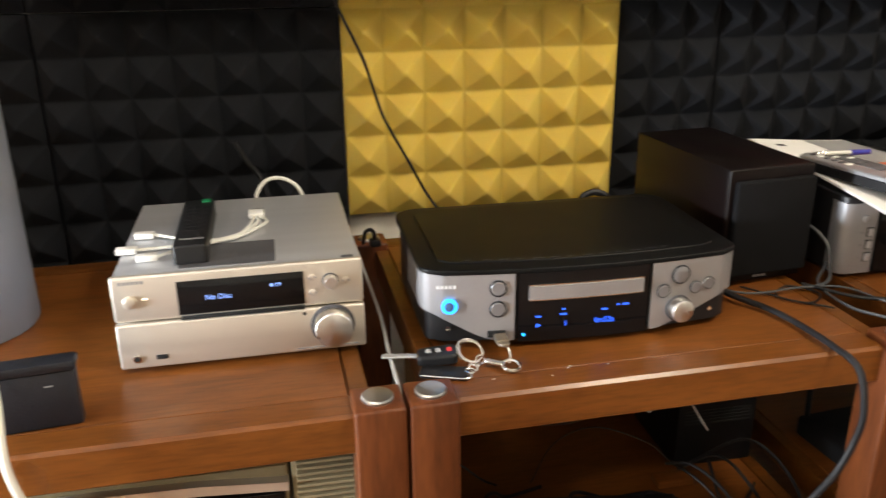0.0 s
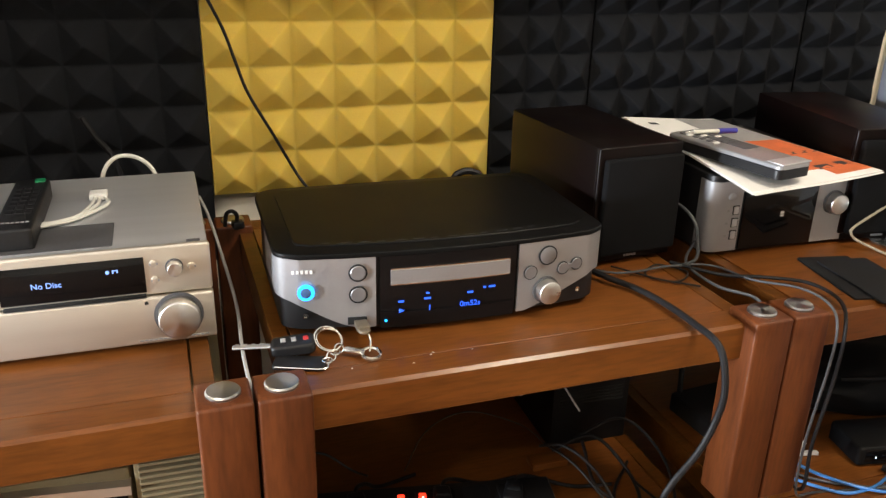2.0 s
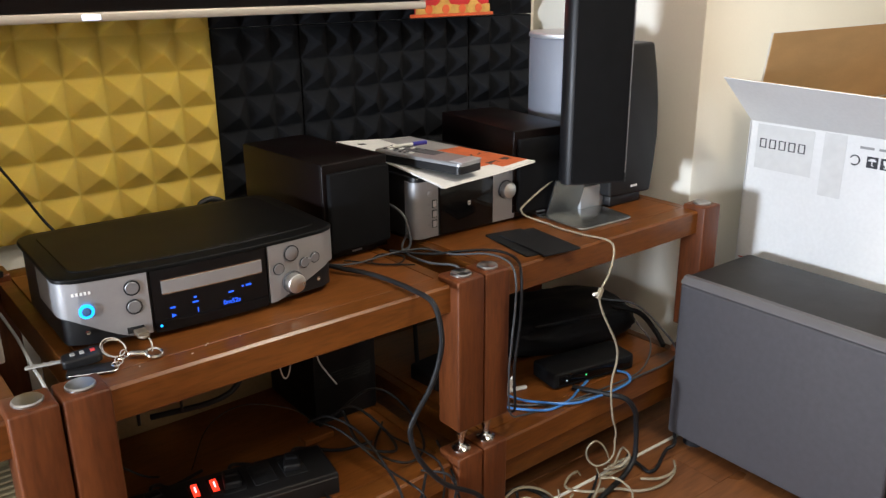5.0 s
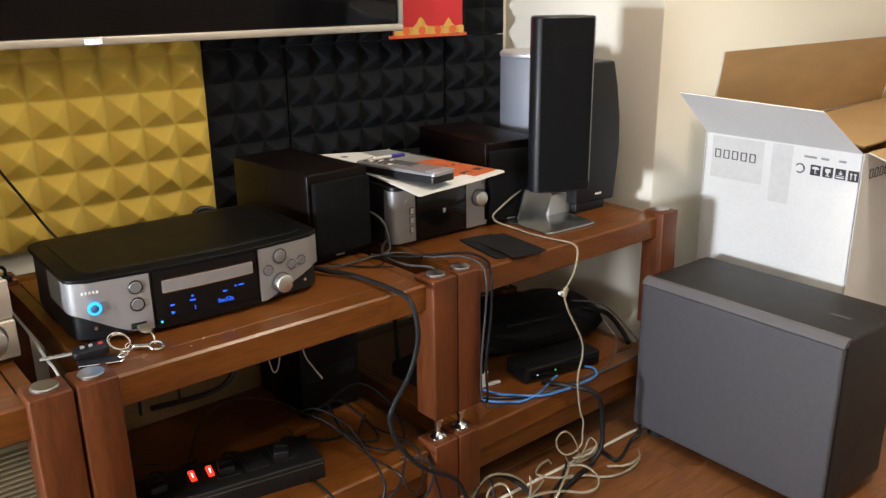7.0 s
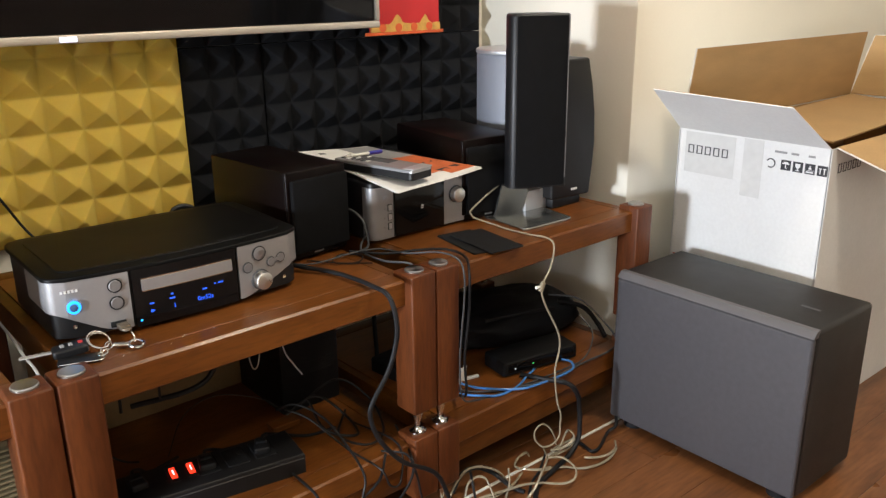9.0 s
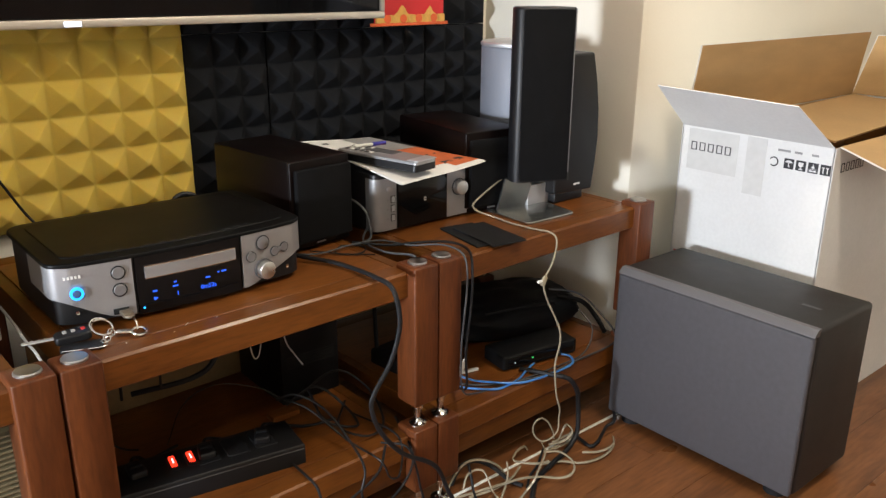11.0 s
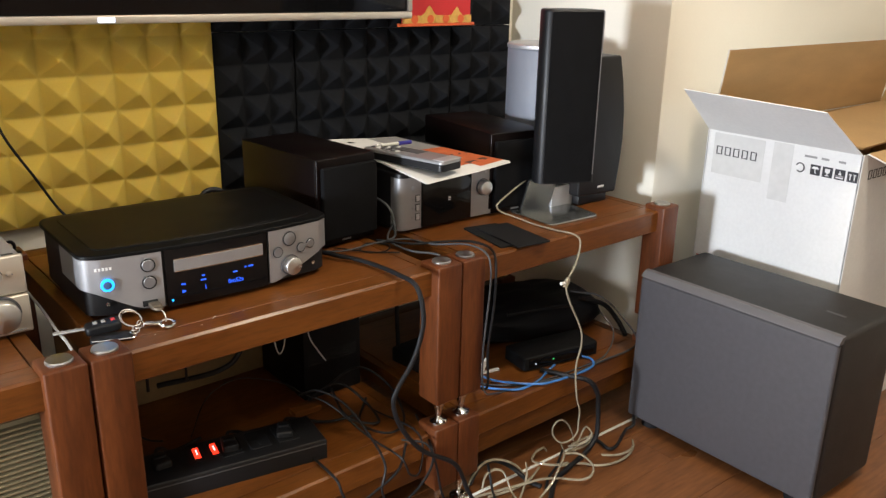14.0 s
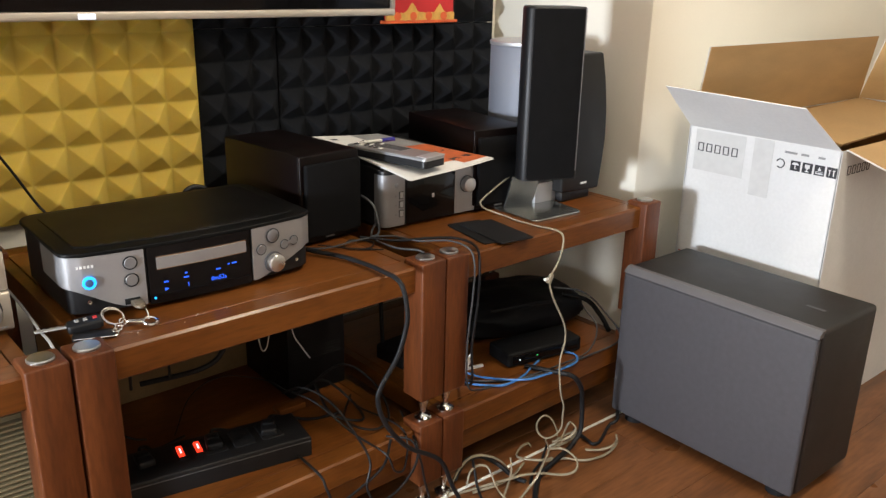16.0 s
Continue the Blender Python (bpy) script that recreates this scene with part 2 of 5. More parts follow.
def moved(bm, m):
    bmesh.ops.transform(bm, verts=bm.verts, matrix=m)
    return bm


def rod(r0, r1, h, m=Matrix.Identity(4), seg=24, b=0.0):
    """A round piece of radius r0 at its base and r1 at its top, along z, from z = 0 to h."""
    bm = bmesh.new()
    bmesh.ops.create_cone(bm, cap_ends=True, segments=seg, radius1=r0, radius2=r1, depth=h)
    bmesh.ops.translate(bm, verts=bm.verts, vec=(0, 0, h / 2))
    if b:
        rims = [e for e in bm.edges if abs(e.verts[0].co.z - e.verts[1].co.z) < 1e-6 and len(e.link_faces) == 2]
        bmesh.ops.bevel(bm, geom=rims, offset=b, segments=3, affect="EDGES", profile=0.5)
    return moved(bm, m)


def turned(profile, m=Matrix.Identity(4), seg=28):
    """A turned piece from (radius, height) pairs."""
    bm = bmesh.new()
    rings = []
    for r, z in profile:
        rings.append([bm.verts.new((r * math.cos(2 * math.pi * k / seg), r * math.sin(2 * math.pi * k / seg), z)) for k in range(seg)])
    for a, c in zip(rings, rings[1:]):
        for k in range(seg):
            bm.faces.new((a[k], a[(k + 1) % seg], c[(k + 1) % seg], c[k]))
    bm.faces.new(rings[0][::-1]), bm.faces.new(rings[-1])
    return moved(bm, m)


def rounded(points, radius, seg=6):
    """An outline with its corners rounded; radius: one for all, or one a corner."""
    out, n = [], len(points)
    for k, p in enumerate(points):
        r = radius if isinstance(radius, (int, float)) else radius[k]
        p, a, c = Vector(p), Vector(points[k - 1]), Vector(points[(k + 1) % n])
        if r <= 0:
            out.append(p)
            continue
        u, v = (a - p).normalized(), (c - p).normalized()
        half = u.angle(v) / 2
        cut = min(r / math.tan(half), 0.48 * (a - p).length, 0.48 * (c - p).length)
        s, e = p + u * cut, p + v * cut
        for i in range(seg + 1):
            t = i / seg
            out.append((1 - t) ** 2 * s + 2 * t * (1 - t) * p + t * t * e)
    return out


def prism(outline, z0, z1, b=0.0, seg=3):
    bm = bmesh.new()
    low = [bm.verts.new((p[0], p[1], z0)) for p in outline]
    high = [bm.verts.new((p[0], p[1], z1)) for p in outline]
    bm.faces.new(low[::-1])
    top = bm.faces.new(high)
    n = len(low)
    for k in range(n):
        bm.faces.new((low[k], low[(k + 1) % n], high[(k + 1) % n], high[k]))
    bmesh.ops.recalc_face_normals(bm, faces=bm.faces[:])
    if b:
        bmesh.ops.bevel(bm, geom=list(top.edges), offset=b, segments=seg, affect="EDGES", profile=0.5)
    return bm


def sheet(corners, thick, cuts=1, bend=None):
    """A sheet between four corners (in order), of some thickness, bent by bend(u, v) -> lift along its normal."""
    a, b_, c, d = (Vector(p) for p in corners)
    nor = (b_ - a).cross(d - a).normalized()
    bm = bmesh.new()
    grid = []
    for side in (0, 1):
        rows = []
        for i in range(cuts + 1):
            row = []
            for j in range(cuts + 1):
                u, v = i / cuts, j / cuts
                p = (a * (1 - u) + b_ * u) * (1 - v) + (d * (1 - u) + c * u) * v
                row.append(bm.verts.new(p + nor * ((bend(u, v) if bend else 0) + side * thick)))
            rows.append(row)
        grid.append(rows)
    for side, rows in enumerate(grid):
        for i in range(cuts):
            for j in range(cuts):
                q = [rows[i][j], rows[i + 1][j], rows[i + 1][j + 1], rows[i][j + 1]]
                bm.faces.new(q if side else q[::-1])
    rim = [(i, 0) for i in range(cuts)] + [(cuts, j) for j in range(cuts)] + [(i, cuts) for i in range(cuts, 0, -1)] + [(0, j) for j in range(cuts, 0, -1)]
    for k in range(len(rim)):
        (i, j), (p, q) = rim[k], rim[(k + 1) % len(rim)]
        bm.faces.new((grid[0][i][j], grid[0][p][q], grid[1][p][q], grid[1][i][j]))
    bmesh.ops.recalc_face_normals(bm, faces=bm.faces[:])
    return bm


def smooth_line(points, steps=8):
    pts = [Vector(p) for p in points]
    pts = [pts[0] * 2 - pts[1]] + pts + [pts[-1] * 2 - pts[-2]]
    out = []
    for k in range(1, len(pts) - 2):
        p0, p1, p2, p3 = pts[k - 1 : k + 3]
        for i in range(steps):
            t = i / steps
            out.append(0.5 * (2 * p1 + (p2 - p0) * t + (2 * p0 - 5 * p1 + 4 * p2 - p3) * t * t + (3 * p1 - p0 - 3 * p2 + p3) * t**3))
    return out + [pts[-2]]


def tube(points, r, seg=8, steps=8):
    """A round cord along a smooth line through the points."""
    line = smooth_line(points, steps)
    bm = bmesh.new()
    rings, side = [], None
    for k, p in enumerate(line):
        ahead = (line[min(k + 1, len(line) - 1)] - line[max(k - 1, 0)]).normalized()
        side = ahead.orthogonal().normalized() if side is None else (side - ahead * side.dot(ahead)).normalized()
        up = ahead.cross(side)
        rings.append([bm.verts.new(p + r * (math.cos(2 * math.pi * i / seg) * side + math.sin(2 * math.pi * i / seg) * up)) for i in range(seg)])
    for a, c in zip(rings, rings[1:]):
        for i in range(seg):
            bm.faces.new((a[i], a[(i + 1) % seg], c[(i + 1) % seg], c[i]))
    bm.faces.new(rings[0][::-1]), bm.faces.new(rings[-1])
    return bm


def lettering(text, size, depth=0.0004):
    """Letters in the built-in font, lying in x and z, facing -y, from their lower left corner."""
    cu = bpy.data.curves.new("letters", "FONT")
    cu.body, cu.size, cu.extrude = text, size, depth
    ob = new("letters", cu)
    me = bpy.data.meshes.new_from_object(ob.evaluated_get(bpy.context.evaluated_depsgraph_get()))
    bpy.data.objects.remove(ob)
    bm = bmesh.new()
    bm.from_mesh(me)
    bpy.data.meshes.remove(me)
    return moved(bm, pose(0, 0, 0, 90))


def solid(name, bm, material, smooth=35):
    me = bpy.data.meshes.new(name)
    bmesh.ops.recalc_face_normals(bm, faces=bm.faces[:])
    bm.to_mesh(me)
    bm.free()
    me.materials.append(material)
    me.shade_smooth()
    me.set_sharp_from_angle(angle=radians(smooth))
    return new(name, me)


def part(name, bm, material, parent, label=""):
    ob = solid(name, bm, material)
    ob.parent = parent
    return tagged(ob, label)


def thing(name, m, label, category, group=""):
    ob = new(name)
    ob.empty_display_size = 0.05
    ob.matrix_world = m
    return tagged(ob, label, category, group)


def whole(name, bm, material, label, category, group=""):
    """A thing of one mesh, given in world places."""
    return tagged(solid(name, bm, material), label, category, group)


def structure(name, bm, material, label, category):
    return tagged(solid(name, bm, material), label, category, kind="structure")


# ---- the room ----
structure("floor", box(-2.7, -3.2, FLOOR - 0.10, 3.6, 1.6, FLOOR - 0.012, 0), FLOOR_WOOD, "reddish-brown wood laminate floor", "floor")
structure("ceiling", box(-2.7, -3.2, 2.62, 3.6, 1.6, 2.72, 0), CEILING_PAINT, "plain white painted ceiling", "ceiling")
structure("wall_back", box(-2.7, 1.476, FLOOR - 0.012, 1.60, 1.6, 2.62, 0), WHITE_PAINT, "white painted wall behind the foam panels", "wall")
structure("wall_niche", box(1.60, 0.925, FLOOR - 0.012, 3.6, 1.6, 2.62, 0.004, 2), WHITE_PAINT, "cream-white painted projecting wall with a corner", "wall")
structure("wall_right", box(3.48, -3.2, FLOOR - 0.012, 3.6, 0.925, 2.62, 0), WHITE_PAINT, "plain cream-white painted wall", "wall")
structure("wall_rear", box(-2.58, -3.2, FLOOR - 0.012, 3.48, -3.08, 2.62, 0), WHITE_PAINT, "plain cream-white painted wall", "wall")
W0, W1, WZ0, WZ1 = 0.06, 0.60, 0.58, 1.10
# unseen wall piece, added to block the side light from the yellow foam
structure("light_block_wall", box(-1.48, 0.68, FLOOR - 0.012, -1.36, 1.476, 2.62, 0), WHITE_PAINT, "unseen white wall piece added to shade the foam from the side light", "wall")
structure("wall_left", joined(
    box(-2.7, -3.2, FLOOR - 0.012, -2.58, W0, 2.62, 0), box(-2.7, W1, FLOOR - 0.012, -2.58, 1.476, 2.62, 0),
    box(-2.7, W0, FLOOR - 0.012, -2.58, W1, WZ0, 0), box(-2.7, W0, WZ1, -2.58, W1, 2.62, 0)), WHITE_PAINT, "plain white wall with an added opening for the side light", "wall")
# unseen window, added to give the cool side light a source
win = structure("window_1", box(-2.66, W0, WZ0, -2.62, W0 + 0.03, WZ1, 0.002), WHITE_PLASTIC, "small white-framed window, unseen, added as a source for the side light", "window")
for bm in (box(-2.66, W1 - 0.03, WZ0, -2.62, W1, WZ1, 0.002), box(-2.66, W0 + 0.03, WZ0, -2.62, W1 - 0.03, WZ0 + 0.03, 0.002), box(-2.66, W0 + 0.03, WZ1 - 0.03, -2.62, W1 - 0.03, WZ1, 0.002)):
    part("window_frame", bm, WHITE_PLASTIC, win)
lamp = thing("ceiling_lamp", pose(LAMPS[0][0], LAMPS[0][1], 2.52), "round white ceiling lamp giving warm light", "lamp", "ceiling lamps")
part("housing", turned([(0.25, 0.10), (0.25, 0.05), (0.235, 0.02)][::-1]), WHITE_PLASTIC, lamp)
part("diffuser", turned([(0.225, 0.012), (0.225, 0.018)], seg=48), LAMP_GLOW, lamp, "glowing round diffuser")
copy_thing(lamp, pose(LAMPS[1][0], LAMPS[1][1], 2.52))

# ---- foam panels on the wall ----


def pyramid_mesh(px, pz, seed, material):
    """One foam pyramid with rounded ridges and a blunt tip, its base in the x-z plane, pointing to -y."""
    rnd = random.Random(seed)
    bm = bmesh.new()
    cx, cz, tall = rnd.uniform(-0.0015, 0.0015), rnd.uniform(-0.0015, 0.0015), 0.0335 + rnd.uniform(-0.002, 0.001)
    rings = []
    for r, cut, h in ((1.0, 0.012, 0.0), (0.955, 0.035, 0.0006), (0.86, 0.05, 0.0036), (0.16, 0.06, tall - 0.0022), (0.07, 0.05, tall)):
        ring = []
        for sx, sz, first in ((-1, -1, 1), (-1, -1, 0), (1, -1, 0), (1, -1, 1), (1, 1, 1), (1, 1, 0), (-1, 1, 0), (-1, 1, 1)):
            u, v = (sx * r, sz * (r - cut)) if first else (sx * (r - cut), sz * r)
            ring.append(bm.verts.new((u * px / 2 + cx * (1 - r), -h, v * pz / 2 + cz * (1 - r))))
        rings.append(ring)
    for low, high in zip(rings, rings[1:]):
        for k in range(8):
            bm.faces.new((low[k], low[(k + 1) % 8], high[(k + 1) % 8], high[k]))
    bm.faces.new(rings[-1])
    bmesh.ops.recalc_face_normals(bm, faces=bm.faces[:])
    me = bpy.data.meshes.new("pyramid")
    bm.to_mesh(me)
    bm.free()
    me.materials.append(material)
    me.shade_smooth()
    me.set_sharp_from_angle(angle=radians(60))
    return me


def foam(name, x0, x1, z0, z1, cols, rows, material, label):
    """Pyramid foam: a flat back on the wall, and rows of pyramids from y = 1.452 to 1.4185."""
    px, pz = (x1 - x0) / cols, (z1 - z0) / rows
    sheet_ob = tagged(solid(name, box(x0, 1.4519, z0, x1, 1.475, z1, 0.002, 1), material), label, "foam panel", "acoustic foam panels")
    meshes = [pyramid_mesh(px, pz, 31 * k + cols, material) for k in range(5)]
    rnd = random.Random(int(1000 * (x0 + 3) + 100 * z0))
    for i in range(cols):
        for j in range(rows):
            ob = new("pyramid", rnd.choice(meshes))
            ob.location = (x0 + (i + 0.5) * px, 1.452, z0 + (j + 0.5) * pz)
            ob.parent = sheet_ob


YR, BR = 0.0745, 0.0714
foam("acoustic_foam_panel", 0.158, 0.670, 0.594, 0.594 + 7 * YR, 7, 7, YELLOW_FOAM, "yellow pyramid acoustic foam panel on the wall")
foam("acoustic_foam_panel", 0.158, 0.670, 0.596 + 7 * YR, 0.596 + 14 * YR, 7, 7, YELLOW_FOAM, "yellow pyramid acoustic foam panel on the wall")
BLACK_LABEL = "black pyramid acoustic foam panel on the wall"
for x0, x1, n in ((-1.352, -0.852, 7), (-0.848, -0.348, 7), (-0.344, 0.156, 7), (0.673, 0.872, 3), (0.876, 1.352, 7), (1.356, 1.568, 3)):
    for k in range(3):
        foam("acoustic_foam_panel", x0, x1, 0.470 + 7 * BR * k + 0.001, 0.470 + 7 * BR * (k + 1) - 0.001, n, 7, BLACK_FOAM, BLACK_LABEL)

# ---- television and red wall hanging ----
tv = thing("television", pose(0.415, 1.36, 0.998), "large wall-mounted television with a black screen and thin silver bezel", "television")
part("housing", box(-0.735, 0.012, 0.004, 0.735, 0.046, 0.85, 0.006), BLACK_SATIN, tv)
part("screen", box(-0.726, 0.004, 0.018, 0.726, 0.0115, 0.845, 0.001), BLACK_GLOSS, tv)
for name, bm in (("bezel", box(-0.738, -0.002, 0, 0.738, 0.0115, 0.0165, 0.003)), ("bezel", box(-0.738, -0.002, 0.017, -0.727, 0.0115, 0.86, 0.002)), ("bezel", box(0.727, -0.002, 0.017, 0.738, 0.0115, 0.86, 0.002)), ("bezel", box(-0.726, -0.002, 0.846, 0.726, 0.0115, 0.86, 0.002))):
    part(name, bm, CHAMPAGNE, tv, "thin silver bezel strip")
part("indicator_light", box(-0.012, -0.0045, 0.003, 0.020, -0.002, 0.0125, 0.001), WHITE_GLOW, tv, "lit white indicator light")
part("wall_bracket", box(-0.2, 0.046, 0.3, 0.2, 0.116, 0.6, 0.004), BLACK_MATT, tv)

hang = thing("wall_hanging", pose(1.26, 1.398, 0.976), "red paper wall hanging with a gold mountain border", "wall hanging")
part("panel", sheet([(-0.112, 0, 0.004), (0.112, 0, 0.004), (0.112, 0.004, 0.60), (-0.112, 0.004, 0.60)], 0.003, 6, lambda u, v: 0.002 * math.sin(5 * u) * (1 - v)), RED_PAPER, hang)
part("lower_strip", box(-0.126, -0.006, 0, 0.124, 0.0, 0.008, 0.0015), ORANGE_PRINT, hang, "orange printed lower edge")
ridge = bmesh.new()
pts = [(-0.112, 0.008), (0.112, 0.008)]
for k in range(45, -1, -1):
    x = -0.112 + 0.224 * k / 45
    h = 0.016 + 0.026 * max(0, 1 - abs(x + 0.028) / 0.022) + 0.022 * max(0, 1 - abs(x - 0.062) / 0.018) + 0.0035 * abs(math.sin(k * 1.1))
    pts.append((x, 0.008 + h))
part("gold_border", moved(prism(pts, 0, 0.0015), pose(0, -0.0045, 0, 90)), GOLD_PRINT, hang, "gold printed mountains and clouds")
for k in range(9):
    part("cloud_scroll", moved(joined(turned([(0.0105, 0), (0.0105, 0.001)], seg=20)), pose(-0.10 + 0.025 * k, -0.0062, 0.0175, 90)), ORANGE_PRINT if k % 2 else GOLD_PRINT, hang)

# ---- the racks ----


def beam(profile, x0, x1):
    """A bar along x with the given outline in y and z."""
    return moved(prism(profile, x0, x1), Matrix(((0, 0, 1, 0), (1, 0, 0, 0), (0, 1, 0, 0), (0, 0, 0, 1))))


def rack(m, label, width, inset, depth=0.585):
    """A two-tier audio rack: square posts standing on metal cones, framed shelves. x = 0 and y = 0 at its front left corner."""
    top = thing("audio_rack", m, label, "audio rack", "wooden audio racks")
    P = 0.0575
    posts = [(0, 0), (width - P, 0), (0, depth - P), (width - P, depth - P)]
    for tier, (lo, hi, sh) in enumerate(((0.31, 0.594, SHELF), (0.118, 0.256, 0.240))):
        for px, py in posts:
            leg = part("post", box(px, py, lo, px + P, py + P, hi, 0.004, 3), POST_WOOD, top)
            c = pose(px + P / 2, py + P / 2, 0)
            if tier == 0:
                part("cap", turned([(0.0185, 0.594), (0.0185, 0.5965), (0.0170, 0.5985), (0.006, 0.5990), (0.0005, 0.5990)], c), SPUN_TOP, leg, "round polished steel cap")
                part("cone_foot", turned([(0.005, 0.2665), (0.0055, 0.272), (0.012, 0.300), (0.0135, 0.310)], c, 20), CHROME, leg, "steel cone foot")
                part("cone_seat", turned([(0.0175, 0.256), (0.0175, 0.259), (0.010, 0.263), (0.008, 0.2665)], c, 20), CHROME, leg, "steel cone seat")
            else:
                part("cone_foot", turned([(0.005, 0.066), (0.0055, 0.074), (0.012, 0.106), (0.0135, 0.118)], c, 20), CHROME, leg, "steel cone foot")
                part("cone_seat", turned([(0.0185, FLOOR), (0.0185, 0.060), (0.008, 0.066)], c, 20), CHROME, leg, "steel cone seat")
        th = 0.050
        a, b, f = P, width - P, inset
        part("front_rail", beam([(f, sh - th + 0.002), (f + 0.002, sh - th), (f + 0.043, sh - th), (f + 0.043, sh), (f + 0.0042, sh), (f, sh - 0.0038)], a - 0.010, b + 0.010), RAIL_WOOD, top)
        if tier:
            part("lower_rail", box(a, f + 0.008, sh - th - 0.050, b, f + 0.040, sh - th - 0.004, 0.003, 2), RACK_WOOD, top)
        part("back_rail", box(a, depth - 0.0435, sh - th, b, depth - 0.0015, sh, 0.002, 2), RACK_WOOD, top)
        part("side_rail", box(0.036, P, sh - th, P - 0.001, depth - P, sh - 0.001, 0.0008, 1), RACK_WOOD, top)
        part("side_rail", box(b + 0.001, P, sh - th, width - 0.034, depth - P, sh - 0.001, 0.0008, 1), RACK_WOOD, top)
        part("shelf_board", box(a + 0.001, f + 0.0456, sh - 0.024, b - 0.0015, depth - 0.0448, sh - 0.0006, 0.0003, 1), SHELF_WOOD, top)
        part("shelf_bearer", box(a + 0.001, f + 0.0425, sh - th + 0.004, b - 0.001, f + 0.0650, sh - 0.0245, 0.001, 1), RACK_WOOD, top)
    return top


SLOPE = 1.55
RACK_LABEL = "reddish-brown two-tier wooden audio rack with round steel caps"
for x, w, inset in ((-0.515, 0.677, 0.016), (0.165, 0.674, 0.022), (0.8405, 0.686, 0.018)):
    rack(pose(x, 0.748 + 0.0272 * x, 0, 0, 0, SLOPE), RACK_LABEL, w, inset)

# ---- silver receiver ----
rec = thing("stereo_receiver", pose(-0.0145, 0.922, SHELF, 0, 0, 1.2), "silver compact CD receiver with a large volume knob", "receiver")
part("body", joined(box(-0.147, 0.010, 0.008, 0.147, 0.305, 0.122, 0.003)), BRUSHED, rec)
part("front_panel", box(-0.1485, 0.0, 0.066, 0.1485, 0.0095, 0.1245, 0.0035, 3), CHAMPAGNE, rec, "champagne brushed upper front panel")
part("front_panel", box(-0.1485, -0.004, 0.006, 0.1485, 0.0095, 0.0645, 0.003, 3), CHAMPAGNE, rec, "champagne brushed lower front panel")
disp = part("display", box(-0.074, -0.0012, 0.0705, 0.076, 0.002, 0.1135, 0.0008), BLACK_GLOSS, rec, "black display window with lit words")
part("disc_slot", box(-0.072, -0.0046, 0.0655, 0.075, 0.001, 0.0685, 0.0004), SLOT, rec)
part("display_text", moved(lettering("No Disc", 0.0092), pose(-0.042, -0.0017, 0.0880)), DISPLAY_PALE, disp, "glowing words No Disc")
part("display_icon", joined(rod(0.0021, 0.0021, 0.0006, pose(0.037, -0.0013, 0.0995, 90), 14), box(0.042, -0.0019, 0.0975, 0.0435, -0.0013, 0.1015, 0), box(0.042, -0.0019, 0.1005, 0.048, -0.0013, 0.1018, 0), box(0.0465, -0.0019, 0.0982, 0.048, -0.0013, 0.1018, 0)), DISPLAY_PALE, disp)


def knob(name, r, depth, m, parent, material=BRUSHED, label="", ring=True):
    k = part(name, turned([(r, 0), (r, depth * 0.86), (r * 0.95, depth * 0.97), (r * 0.90, depth), (r * 0.02, depth * 0.985)], m @ pose(0, 0, 0, 90), 48), material, parent, label)
    if ring:
        part("rim", turned([(r * 1.17, 0), (r * 1.17, depth * 0.10), (r * 1.02, depth * 0.12)], m @ pose(0, 0, 0, 90), 48), DARK_GREY, k)
    return k


knob("volume_knob", 0.0235, 0.020, pose(0.108, -0.004, 0.0405), rec, SPUN_FRONT, "large spun metal volume knob")
knob("source_knob", 0.0085, 0.012, pose(0.108, 0.0, 0.0985), rec, SPUN_FRONT, "small polished source knob")
part("power_button", turned([(0.008, 0), (0.008, 0.003), (0.0065, 0.004), (0.001, 0.004)], pose(-0.128, 0.0, 0.0925, 90)), CHAMPAGNE, rec)
part("standby_light", box(-0.1135, -0.0008, 0.0945, -0.108, 0.001, 0.0957, 0), LAMP_GLOW, rec)
part("headphone_jack", joined(turned([(0.0052, 0), (0.0052, 0.0012), (0.0036, 0.0016)], pose(-0.1285, -0.004, 0.0195, 90))), CHROME, rec)
part("jack_hole", turned([(0.0033, 0), (0.0033, 0.0019)], pose(-0.1285, -0.004, 0.0195, 90), 16), SLOT, rec)
part("usb_socket", box(-0.1065, -0.0046, 0.0165, -0.0925, 0.001, 0.0225, 0.0004), SLOT, rec)
for bx_, bz in ((0.086, 0.1045), (0.086, 0.0845), (0.127, 0.0975)):
    part("button", turned([(0.0042, 0), (0.0042, 0.0012), (0.003, 0.0018)], pose(bx_, 0.0, bz, 90), 16), CHAMPAGNE, rec)
    for d in (-0.0045, 0.0028):
        part("button_mark", box(bx_ + d, -0.0022, bz - 0.0012, bx_ + d + 0.002, -0.0017, bz + 0.0012, 0), INK_GREY, rec)
part("brand_mark", joined(*[box(-0.139 + 0.005 * k, -0.0006, 0.1145, -0.1355 + 0.005 * k, 0.001, 0.1185, 0) for k in range(6)]), INK_GREY, rec)
part("model_mark", joined(*[box(0.062 + 0.0052 * k, -0.0046, 0.0105, 0.0662 + 0.0052 * k, -0.0035, 0.0120, 0) for k in range(15)]), INK_GREY, rec)
part("remote_sensor", turned([(0.0022, 0), (0.0022, 0.0008)], pose(0.074, -0.004, 0.0585, 90), 14), SLOT, rec)
part("top_window", prism(rounded([(-0.072, 0.021), (0.044, 0.021), (0.044, 0.100), (-0.072, 0.100)], 0.003), 0.122, 0.1228), DARK_GREY, rec, "dark grey wireless pad on the lid")
part("badge", box(0.124, 0.012, 0.1218, 0.139, 0.021, 0.1226, 0.0003), DARK_GREY, rec)
